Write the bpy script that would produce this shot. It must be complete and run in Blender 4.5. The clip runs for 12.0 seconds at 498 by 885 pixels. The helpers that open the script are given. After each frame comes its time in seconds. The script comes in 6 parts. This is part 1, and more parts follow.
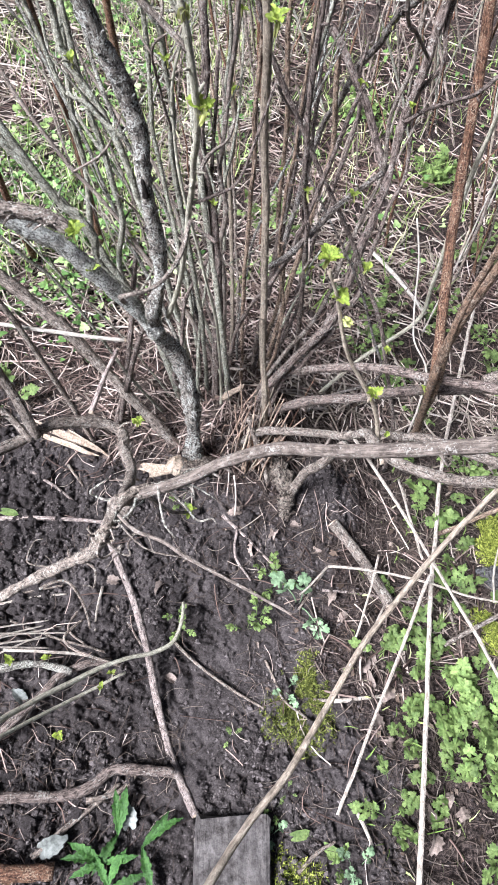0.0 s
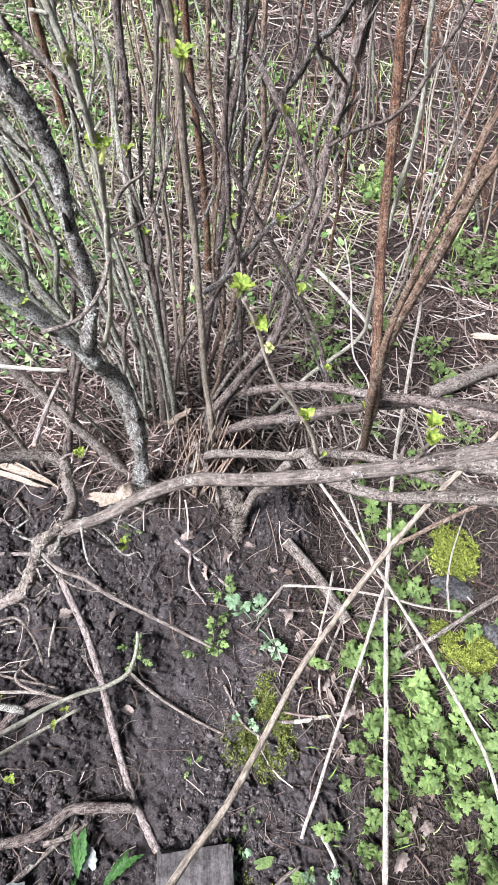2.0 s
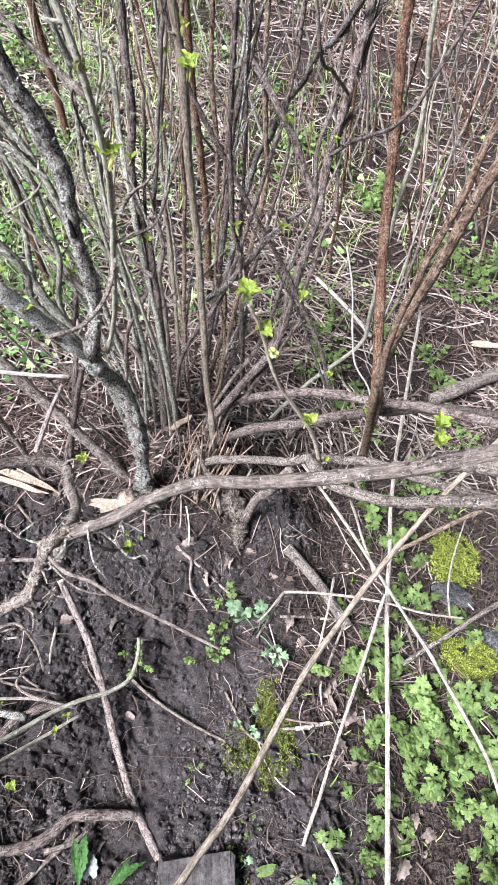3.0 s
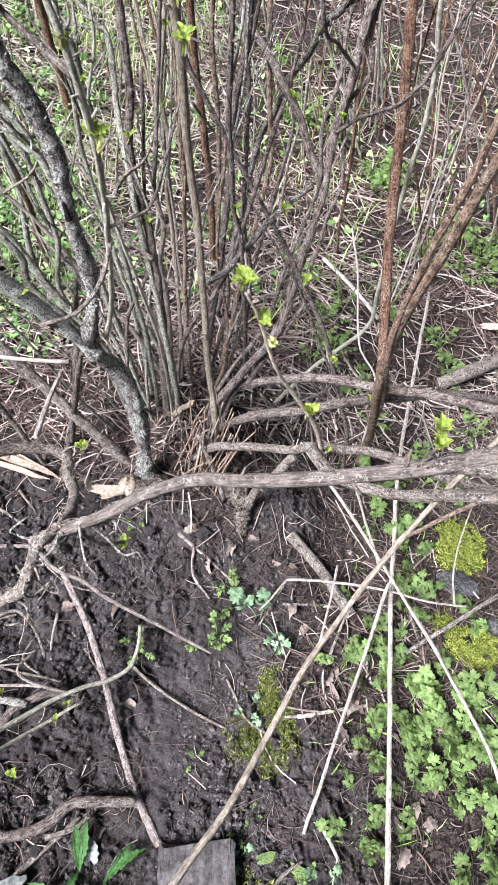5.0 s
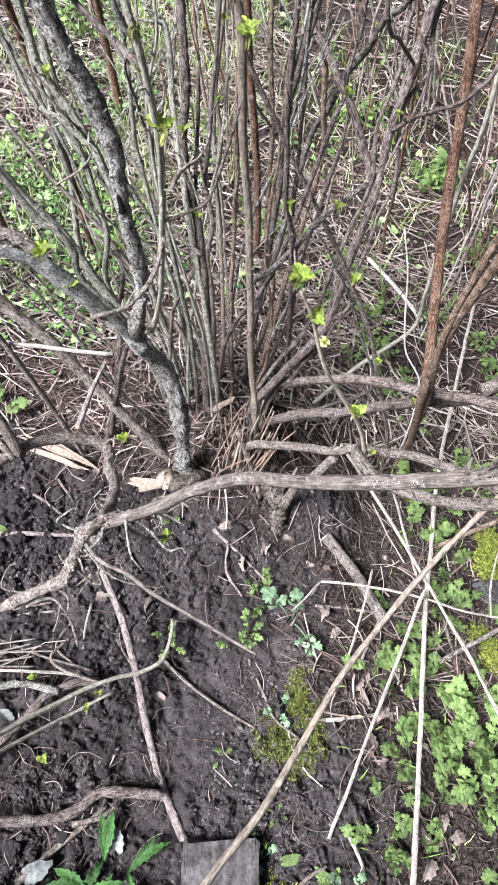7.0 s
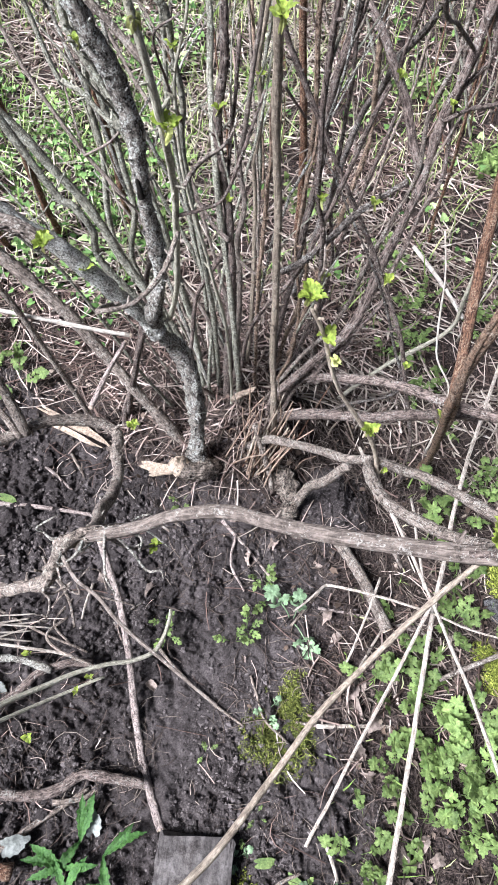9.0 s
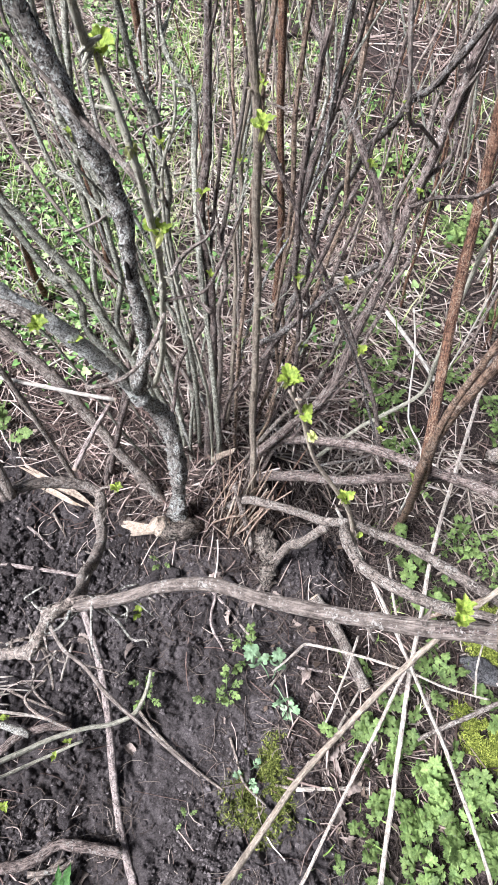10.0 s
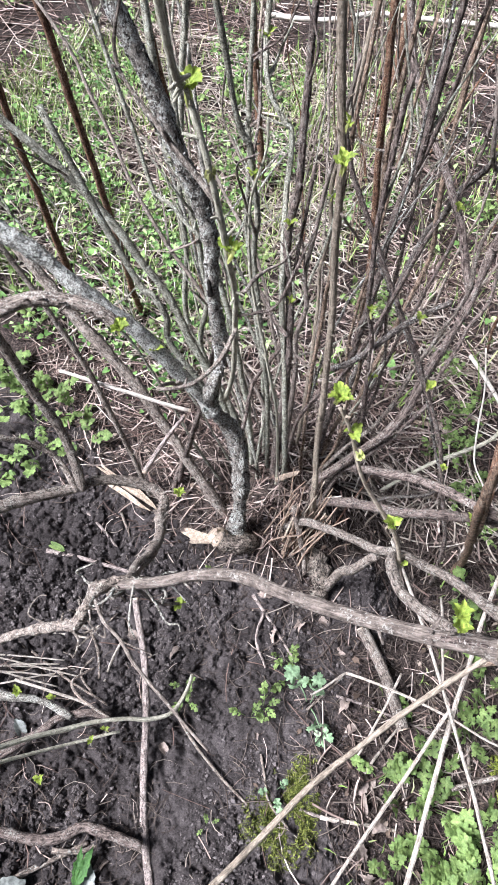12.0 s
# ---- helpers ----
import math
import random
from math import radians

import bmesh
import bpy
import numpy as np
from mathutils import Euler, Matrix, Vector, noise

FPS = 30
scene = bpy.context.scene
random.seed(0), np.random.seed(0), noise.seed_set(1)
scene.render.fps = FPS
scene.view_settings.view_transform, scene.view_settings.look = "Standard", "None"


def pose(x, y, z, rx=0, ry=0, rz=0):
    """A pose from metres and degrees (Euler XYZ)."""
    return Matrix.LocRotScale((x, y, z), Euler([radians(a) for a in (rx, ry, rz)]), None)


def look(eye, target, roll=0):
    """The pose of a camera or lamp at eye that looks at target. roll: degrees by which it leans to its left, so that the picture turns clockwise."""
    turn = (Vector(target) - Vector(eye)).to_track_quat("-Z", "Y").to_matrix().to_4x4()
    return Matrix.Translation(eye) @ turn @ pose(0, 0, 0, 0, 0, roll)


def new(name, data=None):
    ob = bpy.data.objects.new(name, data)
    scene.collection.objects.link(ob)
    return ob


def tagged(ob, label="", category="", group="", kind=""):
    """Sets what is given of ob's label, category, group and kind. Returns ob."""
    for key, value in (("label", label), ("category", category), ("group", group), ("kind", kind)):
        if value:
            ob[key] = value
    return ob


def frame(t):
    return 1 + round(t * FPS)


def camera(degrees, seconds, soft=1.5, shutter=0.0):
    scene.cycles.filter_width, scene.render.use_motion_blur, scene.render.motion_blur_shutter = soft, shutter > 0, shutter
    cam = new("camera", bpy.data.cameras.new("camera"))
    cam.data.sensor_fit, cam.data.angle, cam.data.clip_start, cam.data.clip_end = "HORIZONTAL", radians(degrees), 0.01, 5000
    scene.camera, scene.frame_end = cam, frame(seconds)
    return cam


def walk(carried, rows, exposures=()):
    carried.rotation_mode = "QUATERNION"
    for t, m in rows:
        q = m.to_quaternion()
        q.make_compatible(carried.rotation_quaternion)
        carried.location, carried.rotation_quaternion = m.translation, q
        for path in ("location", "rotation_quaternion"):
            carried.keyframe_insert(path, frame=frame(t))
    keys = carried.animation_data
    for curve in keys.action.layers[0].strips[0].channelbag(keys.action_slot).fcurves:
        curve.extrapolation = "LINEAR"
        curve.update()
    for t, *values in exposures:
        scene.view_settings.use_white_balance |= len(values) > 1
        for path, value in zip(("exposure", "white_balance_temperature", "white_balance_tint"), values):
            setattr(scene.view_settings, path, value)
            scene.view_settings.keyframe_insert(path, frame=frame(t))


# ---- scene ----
cam = camera(42.21, 12.0, soft=1.5)
SKY, SUN, STOPS, KELVIN, TINT = 0.020, 5.0, 1.87, 5480.0, 17.5
ROWS = [
    (0.0, -0.0000, 0.0000, 1.3322, 33.61, -7.71, 11.41),
    (0.5, 0.0066, -0.0052, 1.3408, 35.19, -8.60, 8.81),
    (1.0, 0.0256, 0.0077, 1.3382, 35.02, -8.44, 9.17),
    (1.5, 0.0373, 0.0207, 1.3402, 34.97, -8.54, 8.42),
    (2.0, 0.0484, 0.0188, 1.3474, 35.59, -8.05, 7.51),
    (2.5, 0.0344, 0.0071, 1.3507, 36.35, -8.30, 8.72),
    (3.0, 0.0406, 0.0105, 1.3469, 36.38, -8.29, 7.42),
    (3.2, 0.0366, 0.0152, 1.3408, 35.64, -8.20, 7.73),
    (4.8, 0.0372, 0.0398, 1.3369, 33.93, -8.16, 9.50),
    (5.0, 0.0504, 0.0382, 1.3400, 34.41, -7.78, 8.01),
    (5.5, 0.0368, 0.0311, 1.3416, 34.17, -8.33, 10.12),
    (6.0, 0.0260, 0.0270, 1.3389, 33.82, -8.21, 11.70),
    (6.5, 0.0337, 0.0336, 1.3385, 33.80, -7.58, 10.15),
    (7.0, 0.0314, 0.0400, 1.3329, 33.76, -6.89, 11.49),
    (7.2, 0.0329, 0.0446, 1.3305, 33.67, -6.98, 11.51),
    (8.8, 0.0562, 0.1126, 1.3273, 29.66, -7.87, 16.52),
    (9.0, 0.0545, 0.1182, 1.3341, 30.02, -6.91, 17.52),
    (9.5, 0.0574, 0.1264, 1.3483, 30.68, -5.66, 17.95),
    (10.0, 0.0452, 0.1169, 1.3800, 34.46, -8.57, 16.57),
    (10.5, 0.0641, 0.1219, 1.3924, 34.58, -9.26, 18.22),
    (11.0, 0.0815, 0.1154, 1.3990, 34.60, -8.15, 23.14),
    (11.5, 0.0753, 0.0874, 1.3952, 35.21, -5.26, 27.87),
    (12.0, 0.0912, 0.0850, 1.4027, 36.17, -6.37, 26.05),
]
walk(cam, [(t, pose(*r)) for t, *r in ROWS], [(0.0, STOPS, KELVIN, TINT), (12.0, STOPS, KELVIN, TINT)])

# ---- light ----
world = bpy.data.worlds.new("overcast_sky")
scene.world = world
world.use_nodes = True
wn = world.node_tree
sky = wn.nodes.new("ShaderNodeTexSky")
sky.sky_type, sky.sun_disc = "NISHITA", False
sky.sun_elevation, sky.sun_rotation = radians(45), radians(229)
sky.air_density, sky.dust_density, sky.ozone_density = 1.0, 1.5, 1.0
grey = wn.nodes.new("ShaderNodeHueSaturation")
grey.inputs["Saturation"].default_value = 0.5
wn.links.new(sky.outputs["Color"], grey.inputs["Color"])
wn.links.new(grey.outputs["Color"], wn.nodes["Background"].inputs["Color"])
wn.nodes["Background"].inputs["Strength"].default_value = SKY
sun = new("sun", bpy.data.lights.new("sun", "SUN"))
sun.data.energy, sun.data.angle, sun.data.color = SUN, radians(26), (1.0, 0.97, 0.92)
sun.matrix_world = look((-2.7, -2.3, 3.6), (0, 0, 0))

# ---- materials ----


class Mat:
    """A node material with a few shortcuts."""

    def __init__(self, name, rough=0.8, spec=0.3):
        self.m = bpy.data.materials.new(name)
        self.m.use_nodes = True
        self.t = self.m.node_tree
        self.b = self.t.nodes["Principled BSDF"]
        self.b.inputs["Roughness"].default_value = rough
        self.b.inputs["Specular IOR Level"].default_value = spec
        self.co = self.t.nodes.new("ShaderNodeTexCoord").outputs["Object"]

    def node(self, kind, **inputs):
        n = self.t.nodes.new(kind)
        for k, v in inputs.items():
            k = k.replace("_", " ")
            if hasattr(v, "is_linked") or hasattr(v, "links"):
                self.t.links.new(v, n.inputs[k])
            else:
                n.inputs[k].default_value = v
        return n

    def noise(self, scale, detail=4.0, rough=0.6, stretch=None):
        co = self.co
        if stretch:
            mp = self.node("ShaderNodeMapping", Vector=co, Scale=stretch)
            co = mp.outputs["Vector"]
        return self.node("ShaderNodeTexNoise", Vector=co, Scale=scale, Detail=detail, Roughness=rough).outputs["Fac"]

    def ramp(self, fac, *stops):
        n = self.t.nodes.new("ShaderNodeValToRGB")
        while len(n.color_ramp.elements) < len(stops):
            n.color_ramp.elements.new(0.5)
        for e, (p, c) in zip(n.color_ramp.elements, stops):
            e.position = p
            e.color = (*c, 1) if len(c) == 3 else c
        self.t.links.new(fac, n.inputs["Fac"])
        return n.outputs["Color"]

    def mix(self, fac, a, b, blend="MIX"):
        n = self.t.nodes.new("ShaderNodeMix")
        n.data_type, n.blend_type = "RGBA", blend
        for sock, v in ((n.inputs[0], fac), (n.inputs[6], a), (n.inputs[7], b)):
            if hasattr(v, "links"):
                self.t.links.new(v, sock)
            else:
                sock.default_value = v if isinstance(v, float) else (*v, 1)
        return n.outputs[2]

    def bump(self, height, strength=0.5, dist=0.002):
        n = self.node("ShaderNodeBump", Height=height, Strength=strength, Distance=dist)
        self.t.links.new(n.outputs["Normal"], self.b.inputs["Normal"])

    def colour(self, c):
        self.t.links.new(c, self.b.inputs["Base Color"])
        return self

    def value_jitter(self, col, source, low, high):
        """Scale the brightness of col by a random source between low and high."""
        r = self.ramp(source, (0.0, (low,) * 3), (1.0, (high,) * 3))
        return self.mix(1.0, col, r, "MULTIPLY")

    def obj_random(self):
        return self.t.nodes.new("ShaderNodeObjectInfo").outputs["Random"]

    def island_random(self):
        return self.t.nodes.new("ShaderNodeNewGeometry").outputs["Random Per Island"]


def bark(name, dark, light, lichen=0.0, spots=(0.36, 0.37, 0.32), rough=0.85, fibre=0.6, grain=True, cracks=0.8):
    """Bark or dry stalk: streaks along the stem, fine cross wrinkles, cracks, blotches and crusts of lichen."""
    m = Mat(name, rough, 0.08)
    if grain:
        n = m.t.nodes.new("ShaderNodeAttribute")
        n.attribute_name = "grain"
        m.co = n.outputs["Vector"]
    streaks = m.noise(620, 4, 0.7, (1, 1, 0.07))
    wrinkles = m.noise(300, 4, 0.75, (0.5, 0.5, 1.3))
    blotch = m.noise(85, 6, 0.8)
    tone = m.mix(fibre, m.mix(0.45, wrinkles, blotch), m.mix(0.4, streaks, blotch))
    base = m.ramp(tone, (0.42, dark), (0.57, light))
    grit = m.noise(230, 6, 0.8, (1, 1, 0.45))
    pits = m.ramp(grit, (0.40, (0.10,) * 3), (0.49, (0.85,) * 3), (0.62, (1.6,) * 3))
    base = m.mix(cracks, base, m.mix(1.0, base, pits, "MULTIPLY"))
    if lichen:
        field = m.mix(0.28, m.noise(330, 5, 0.75), m.noise(45, 3, 0.6))
        crust = m.ramp(field, (0.59 - 0.12 * lichen, (0, 0, 0)), (0.61 - 0.12 * lichen, (1, 1, 1)))
        tint = m.ramp(m.noise(420, 4, 0.8), (0.36, tuple(0.45 * c for c in spots)), (0.52, spots))
        base = m.mix(crust, base, tint)
    base = m.value_jitter(base, m.obj_random(), 0.8, 1.2)
    m.bump(m.mix(0.6, tone, grit), 1.0, 0.010)
    return m.colour(base).m


BARK_LICHEN = bark("bark_with_lichen", (0.044, 0.037, 0.030), (0.31, 0.272, 0.222), 0.52, (0.60, 0.595, 0.51), fibre=0.2, cracks=1.0)
BARK_SCALY = bark("scaly_dark_bark", (0.034, 0.026, 0.020), (0.285, 0.232, 0.180), 0.22, (0.36, 0.33, 0.26), fibre=0.1, cracks=1.0)
BARK_CRUST = bark("bark_crusted_with_lichen", (0.042, 0.037, 0.029), (0.36, 0.325, 0.262), 0.55, (0.52, 0.51, 0.42), fibre=0.3)
BARK_PALE = bark("pale_lichened_bark", (0.11, 0.10, 0.082), (0.50, 0.468, 0.392), 0.75, (0.78, 0.77, 0.66), fibre=0.3, cracks=0.6)
BARK_GREY = bark("grey_bark", (0.056, 0.043, 0.034), (0.330, 0.270, 0.213), 0.38, (0.46, 0.42, 0.345), fibre=0.6, cracks=0.75)
BARK_OLIVE = bark("olive_grey_bark", (0.062, 0.056, 0.038), (0.37, 0.348, 0.262), 0.45, (0.48, 0.48, 0.38), fibre=0.45, cracks=0.6)
SHOOT_TAN = bark("dry_tan_shoot", (0.15, 0.096, 0.064), (0.48, 0.355, 0.255), 0.1, (0.58, 0.46, 0.33), rough=0.6, fibre=0.85, cracks=0.4)
STRAW_PALE = bark("bleached_stalk", (0.46, 0.40, 0.31), (0.78, 0.71, 0.60), 0.1, (0.40, 0.35, 0.28), rough=0.6, fibre=0.85, cracks=0.3)
CANE_BEIGE = bark("beige_cane", (0.26, 0.205, 0.145), (0.53, 0.445, 0.33), 0.15, (0.30, 0.25, 0.18), rough=0.6, fibre=0.8, cracks=0.4)
BARK_SMOOTH = bark("smooth_grey_brown_bark", (0.125, 0.099, 0.078), (0.345, 0.282, 0.226), 0.25, (0.50, 0.46, 0.385), rough=0.7, fibre=0.8, cracks=0.5)
BARK_DARK = bark("dark_bark", (0.044, 0.031, 0.025), (0.240, 0.188, 0.153), 0.30, (0.34, 0.31, 0.26), fibre=0.75, cracks=0.8)
CANE_TAN = bark("tan_cane", (0.060, 0.038, 0.026), (0.32, 0.232, 0.160), 0.2, (0.42, 0.36, 0.28), rough=0.65)
BARK_BLACK = bark("blackish_bark", (0.018, 0.014, 0.012), (0.20, 0.168, 0.138), 0.35, (0.32, 0.31, 0.27))
CANE_PALE = bark("pale_tan_cane", (0.15, 0.118, 0.085), (0.43, 0.355, 0.258), 0.15, (0.50, 0.44, 0.34), rough=0.6, fibre=0.75, cracks=0.35)
CANE_RED = bark("red_brown_cane", (0.040, 0.018, 0.012), (0.220, 0.122, 0.072), 0.40, (0.34, 0.25, 0.17), 0.65)
CANE_BROWN = bark("brown_cane", (0.045, 0.027, 0.018), (0.245, 0.165, 0.108), 0.32, (0.34, 0.28, 0.21), rough=0.65)
CANE_FAR = bark("weathered_cane", (0.09, 0.070, 0.056), (0.36, 0.29, 0.225), 0.2)
PEELED = bark("peeled_wood", (0.12, 0.090, 0.074), (0.44, 0.36, 0.305), 0.3, (0.50, 0.43, 0.37), 0.6)
STRAW = bark("dry_straw", (0.22, 0.18, 0.135), (0.60, 0.53, 0.43), 0.1, (0.30, 0.26, 0.22), rough=0.6, fibre=0.85, cracks=0.4)
PALE_CANE = bark("pale_cane", (0.19, 0.15, 0.105), (0.46, 0.385, 0.29), 0.15, (0.22, 0.18, 0.14), rough=0.6, fibre=0.8, cracks=0.4)
GREEN_SHOOT = bark("pale_shoot", (0.30, 0.275, 0.195), (0.56, 0.525, 0.395), 0.15, (0.2, 0.17, 0.12), rough=0.6, fibre=0.8, cracks=0.4)
CUT_WOOD = bark("fresh_cut_wood", (0.36, 0.27, 0.19), (0.66, 0.53, 0.39), 0.0, rough=0.6, grain=False, cracks=0.5)
# near black: the shade inside the trunk's hole, put into the colour
HOLLOW_SHADE = bark("hollow_shade", (0.006, 0.005, 0.004), (0.03, 0.025, 0.02), 0.0)


def soil_material():
    """Dark crumbly earth, its pits darkened in the colour; where it lies undug it is browned by rotted leaves and
    stems.
    """
    m = Mat("garden_soil", 0.95, 0.06)
    c = m.ramp(m.noise(7, 6, 0.7), (0.34, (0.030, 0.025, 0.022)), (0.68, (0.094, 0.080, 0.073)))
    # grain tones; the dark end also stands in for shade in the crevices
    grains_and_pits = m.ramp(m.noise(260, 7, 0.78), (0.36, (0.30, 0.30, 0.30)), (0.50, (0.88, 0.88, 0.88)), (0.66, (1.5, 1.5, 1.5)))
    c = m.mix(1.0, c, grains_and_pits, "MULTIPLY")
    flecks = m.ramp(m.noise(420, 2, 0.5), (0.735, (0, 0, 0)), (0.755, (1, 1, 1)))
    c = m.mix(flecks, c, (0.22, 0.19, 0.155))
    n = m.t.nodes.new("ShaderNodeAttribute")
    n.attribute_name = "duff"
    # rotted brown; the near-black end paints the shade of gaps between litter
    rot_and_gaps = m.ramp(m.noise(170, 6, 0.8), (0.40, (0.007, 0.0055, 0.0048)), (0.52, (0.040, 0.030, 0.025)), (0.68, (0.17, 0.13, 0.103)))
    patch = m.ramp(m.mix(0.5, n.outputs["Fac"], m.noise(28, 4, 0.7)), (0.42, (0, 0, 0)), (0.62, (1, 1, 1)))
    c = m.mix(patch, c, rot_and_gaps)
    m.bump(m.mix(0.5, m.noise(140, 7, 0.78), m.noise(480, 4, 0.75)), 1.0, 0.006)
    return m.colour(c).m


def crumb_material():
    """Loose crumbs of the same earth, each a little lighter or darker, with a grainy skin."""
    m = Mat("soil_crumbs", 0.95, 0.06)
    c = m.ramp(m.island_random(), (0.0, (0.026, 0.0215, 0.019)), (0.6, (0.080, 0.068, 0.061)), (1.0, (0.155, 0.133, 0.121)))
    grains_and_pits = m.ramp(m.noise(420, 6, 0.8), (0.36, (0.35,) * 3), (0.50, (0.9,) * 3), (0.66, (1.4,) * 3))
    m.bump(m.noise(420, 6, 0.8), 0.8, 0.003)
    return m.colour(m.mix(1.0, c, grains_and_pits, "MULTIPLY")).m


def island_material(name, stops, rough=0.8, translucent=0.0, grain=120):
    """Colour picked for each loose piece, with a fine grain."""
    m = Mat(name, rough, 0.08)
    c = m.ramp(m.island_random(), *stops)
    g = m.ramp(m.noise(grain, 3), (0.3, (0.7,) * 3), (0.7, (1.2,) * 3))
    m.colour(m.mix(1.0, c, g, "MULTIPLY"))
    return m.m


def leaf_material(name, a, b, rough=0.55, glow=0.35):
    """A thin leaf: veined colour, some light passing through."""
    m = Mat(name, rough, 0.25)
    c = m.ramp(m.noise(45, 4), (0.3, a), (0.7, b))
    c = m.value_jitter(c, m.obj_random(), 0.65, 1.25)
    veins = m.ramp(m.noise(210, 4, 0.7), (0.38, (0.68,) * 3), (0.62, (1.18,) * 3))
    c = m.mix(1.0, c, veins, "MULTIPLY")
    m.colour(c)
    m.bump(m.noise(180, 4), 0.8, 0.004)
    tr = m.node("ShaderNodeBsdfTranslucent", Color=c)
    mx = m.t.nodes.new("ShaderNodeMixShader")
    mx.inputs[0].default_value = glow
    m.t.links.new(m.b.outputs[0], mx.inputs[1])
    m.t.links.new(tr.outputs[0], mx.inputs[2])
    m.t.links.new(mx.outputs[0], m.t.nodes["Material Output"].inputs["Surface"])
    return m.m


SOIL = soil_material()
CRUMB = crumb_material()
LITTER = island_material("litter", ((0.0, (0.038, 0.025, 0.019)), (0.40, (0.135, 0.092, 0.072)), (0.75, (0.33, 0.252, 0.205)), (1.0, (0.58, 0.485, 0.405))), 0.7)
LITTER_PALE = island_material("bleached_litter", ((0.0, (0.12, 0.095, 0.070)), (0.45, (0.30, 0.25, 0.195)), (1.0, (0.54, 0.47, 0.385))), 0.7)
FINE = island_material("root_fibres", ((0.0, (0.035, 0.026, 0.021)), (0.75, (0.11, 0.085, 0.066)), (1.0, (0.30, 0.25, 0.20))), 0.75)
LEAF_LITTER = island_material("leaf_litter", ((0.0, (0.024, 0.017, 0.012)), (0.55, (0.085, 0.060, 0.042)), (0.9, (0.155, 0.116, 0.085)), (1.0, (0.27, 0.22, 0.17))), 0.75)
GRASS = island_material("grass", ((0.0, (0.10, 0.16, 0.03)), (0.5, (0.22, 0.31, 0.08)), (0.8, (0.36, 0.40, 0.16)), (1.0, (0.55, 0.50, 0.34))), 0.55)
FAR_GREEN = island_material("far_weeds", ((0.0, (0.033, 0.072, 0.018)), (0.6, (0.13, 0.215, 0.060)), (1.0, (0.33, 0.42, 0.17))), 0.6)
MOSS = island_material("moss", ((0.0, (0.025, 0.034, 0.006)), (0.5, (0.13, 0.150, 0.022)), (1.0, (0.36, 0.39, 0.08))), 0.85)
MOSS_DARK = island_material("dark_moss", ((0.0, (0.030, 0.038, 0.010)), (0.5, (0.09, 0.102, 0.022)), (1.0, (0.22, 0.235, 0.055))), 0.85)
LEAF_YOUNG = leaf_material("young_currant_leaf", (0.165, 0.235, 0.026), (0.345, 0.405, 0.070), 0.5, 0.4)
LEAF_BUD = leaf_material("opening_bud", (0.40, 0.43, 0.11), (0.60, 0.60, 0.26), 0.6, 0.4)
LEAF_WEED = leaf_material("weed_leaf", (0.088, 0.146, 0.037), (0.245, 0.325, 0.096))
LEAF_PALE = leaf_material("pale_leaf", (0.13, 0.215, 0.10), (0.25, 0.345, 0.185), 0.7, 0.2)
LEAF_DARK = leaf_material("dandelion_leaf", (0.028, 0.075, 0.016), (0.075, 0.160, 0.035), 0.45, 0.25)
LEAF_DEAD = leaf_material("dead_leaf", (0.10, 0.074, 0.055), (0.29, 0.23, 0.185), 0.8, 0.1)
LEAF_GREY = leaf_material("grey_leaf", (0.11, 0.115, 0.095), (0.225, 0.232, 0.20), 0.8, 0.1)
STONE = bark("dark_stone", (0.022, 0.021, 0.020), (0.15, 0.14, 0.13), 0.35, (0.15, 0.15, 0.14), grain=False)


def plank_material():
    m = Mat("weathered_plank", 0.85, 0.2)
    fibres = m.noise(30, 7, 0.75, (2.2, 0.22, 2.0))
    g = m.ramp(m.mix(0.45, fibres, m.noise(60, 6, 0.8)), (0.40, (0.030, 0.026, 0.023)), (0.58, (0.112, 0.101, 0.090)))
    s = m.ramp(m.noise(24, 7, 0.8), (0.38, (0.28, 0.25, 0.23)), (0.50, (0.9, 0.88, 0.86)), (0.64, (1.3, 1.3, 1.3)))
    m.bump(m.mix(0.5, fibres, m.noise(160, 5)), 0.9, 0.004)
    return m.colour(m.mix(1.0, g, s, "MULTIPLY")).m


PLANK = plank_material()

# ---- tools for meshes ----
rng = np.random.default_rng(7)


def lattice(x, y, seed):
    i = (x.astype(np.int64) * 374761393 + y.astype(np.int64) * 668265263 + seed * 1442695041) & 0x7FFFFFFF
    i = ((i ^ (i >> 13)) * 1274126177) & 0x7FFFFFFF
    return ((i ^ (i >> 16)) & 0xFFFF) / 65535.0


def vnoise(x, y, size, seed=0):
    """Smooth noise from 0 to 1 with cells of that size."""
    x, y = np.asarray(x, float) / size + 1000.0, np.asarray(y, float) / size + 1000.0
    xi, yi = np.floor(x), np.floor(y)
    u, v = x - xi, y - yi
    u, v = u * u * (3 - 2 * u), v * v * (3 - 2 * v)
    a, b = lattice(xi, yi, seed), lattice(xi + 1, yi, seed)
    c, d = lattice(xi, yi + 1, seed), lattice(xi + 1, yi + 1, seed)
    return (a * (1 - u) + b * u) * (1 - v) + (c * (1 - u) + d * u) * v


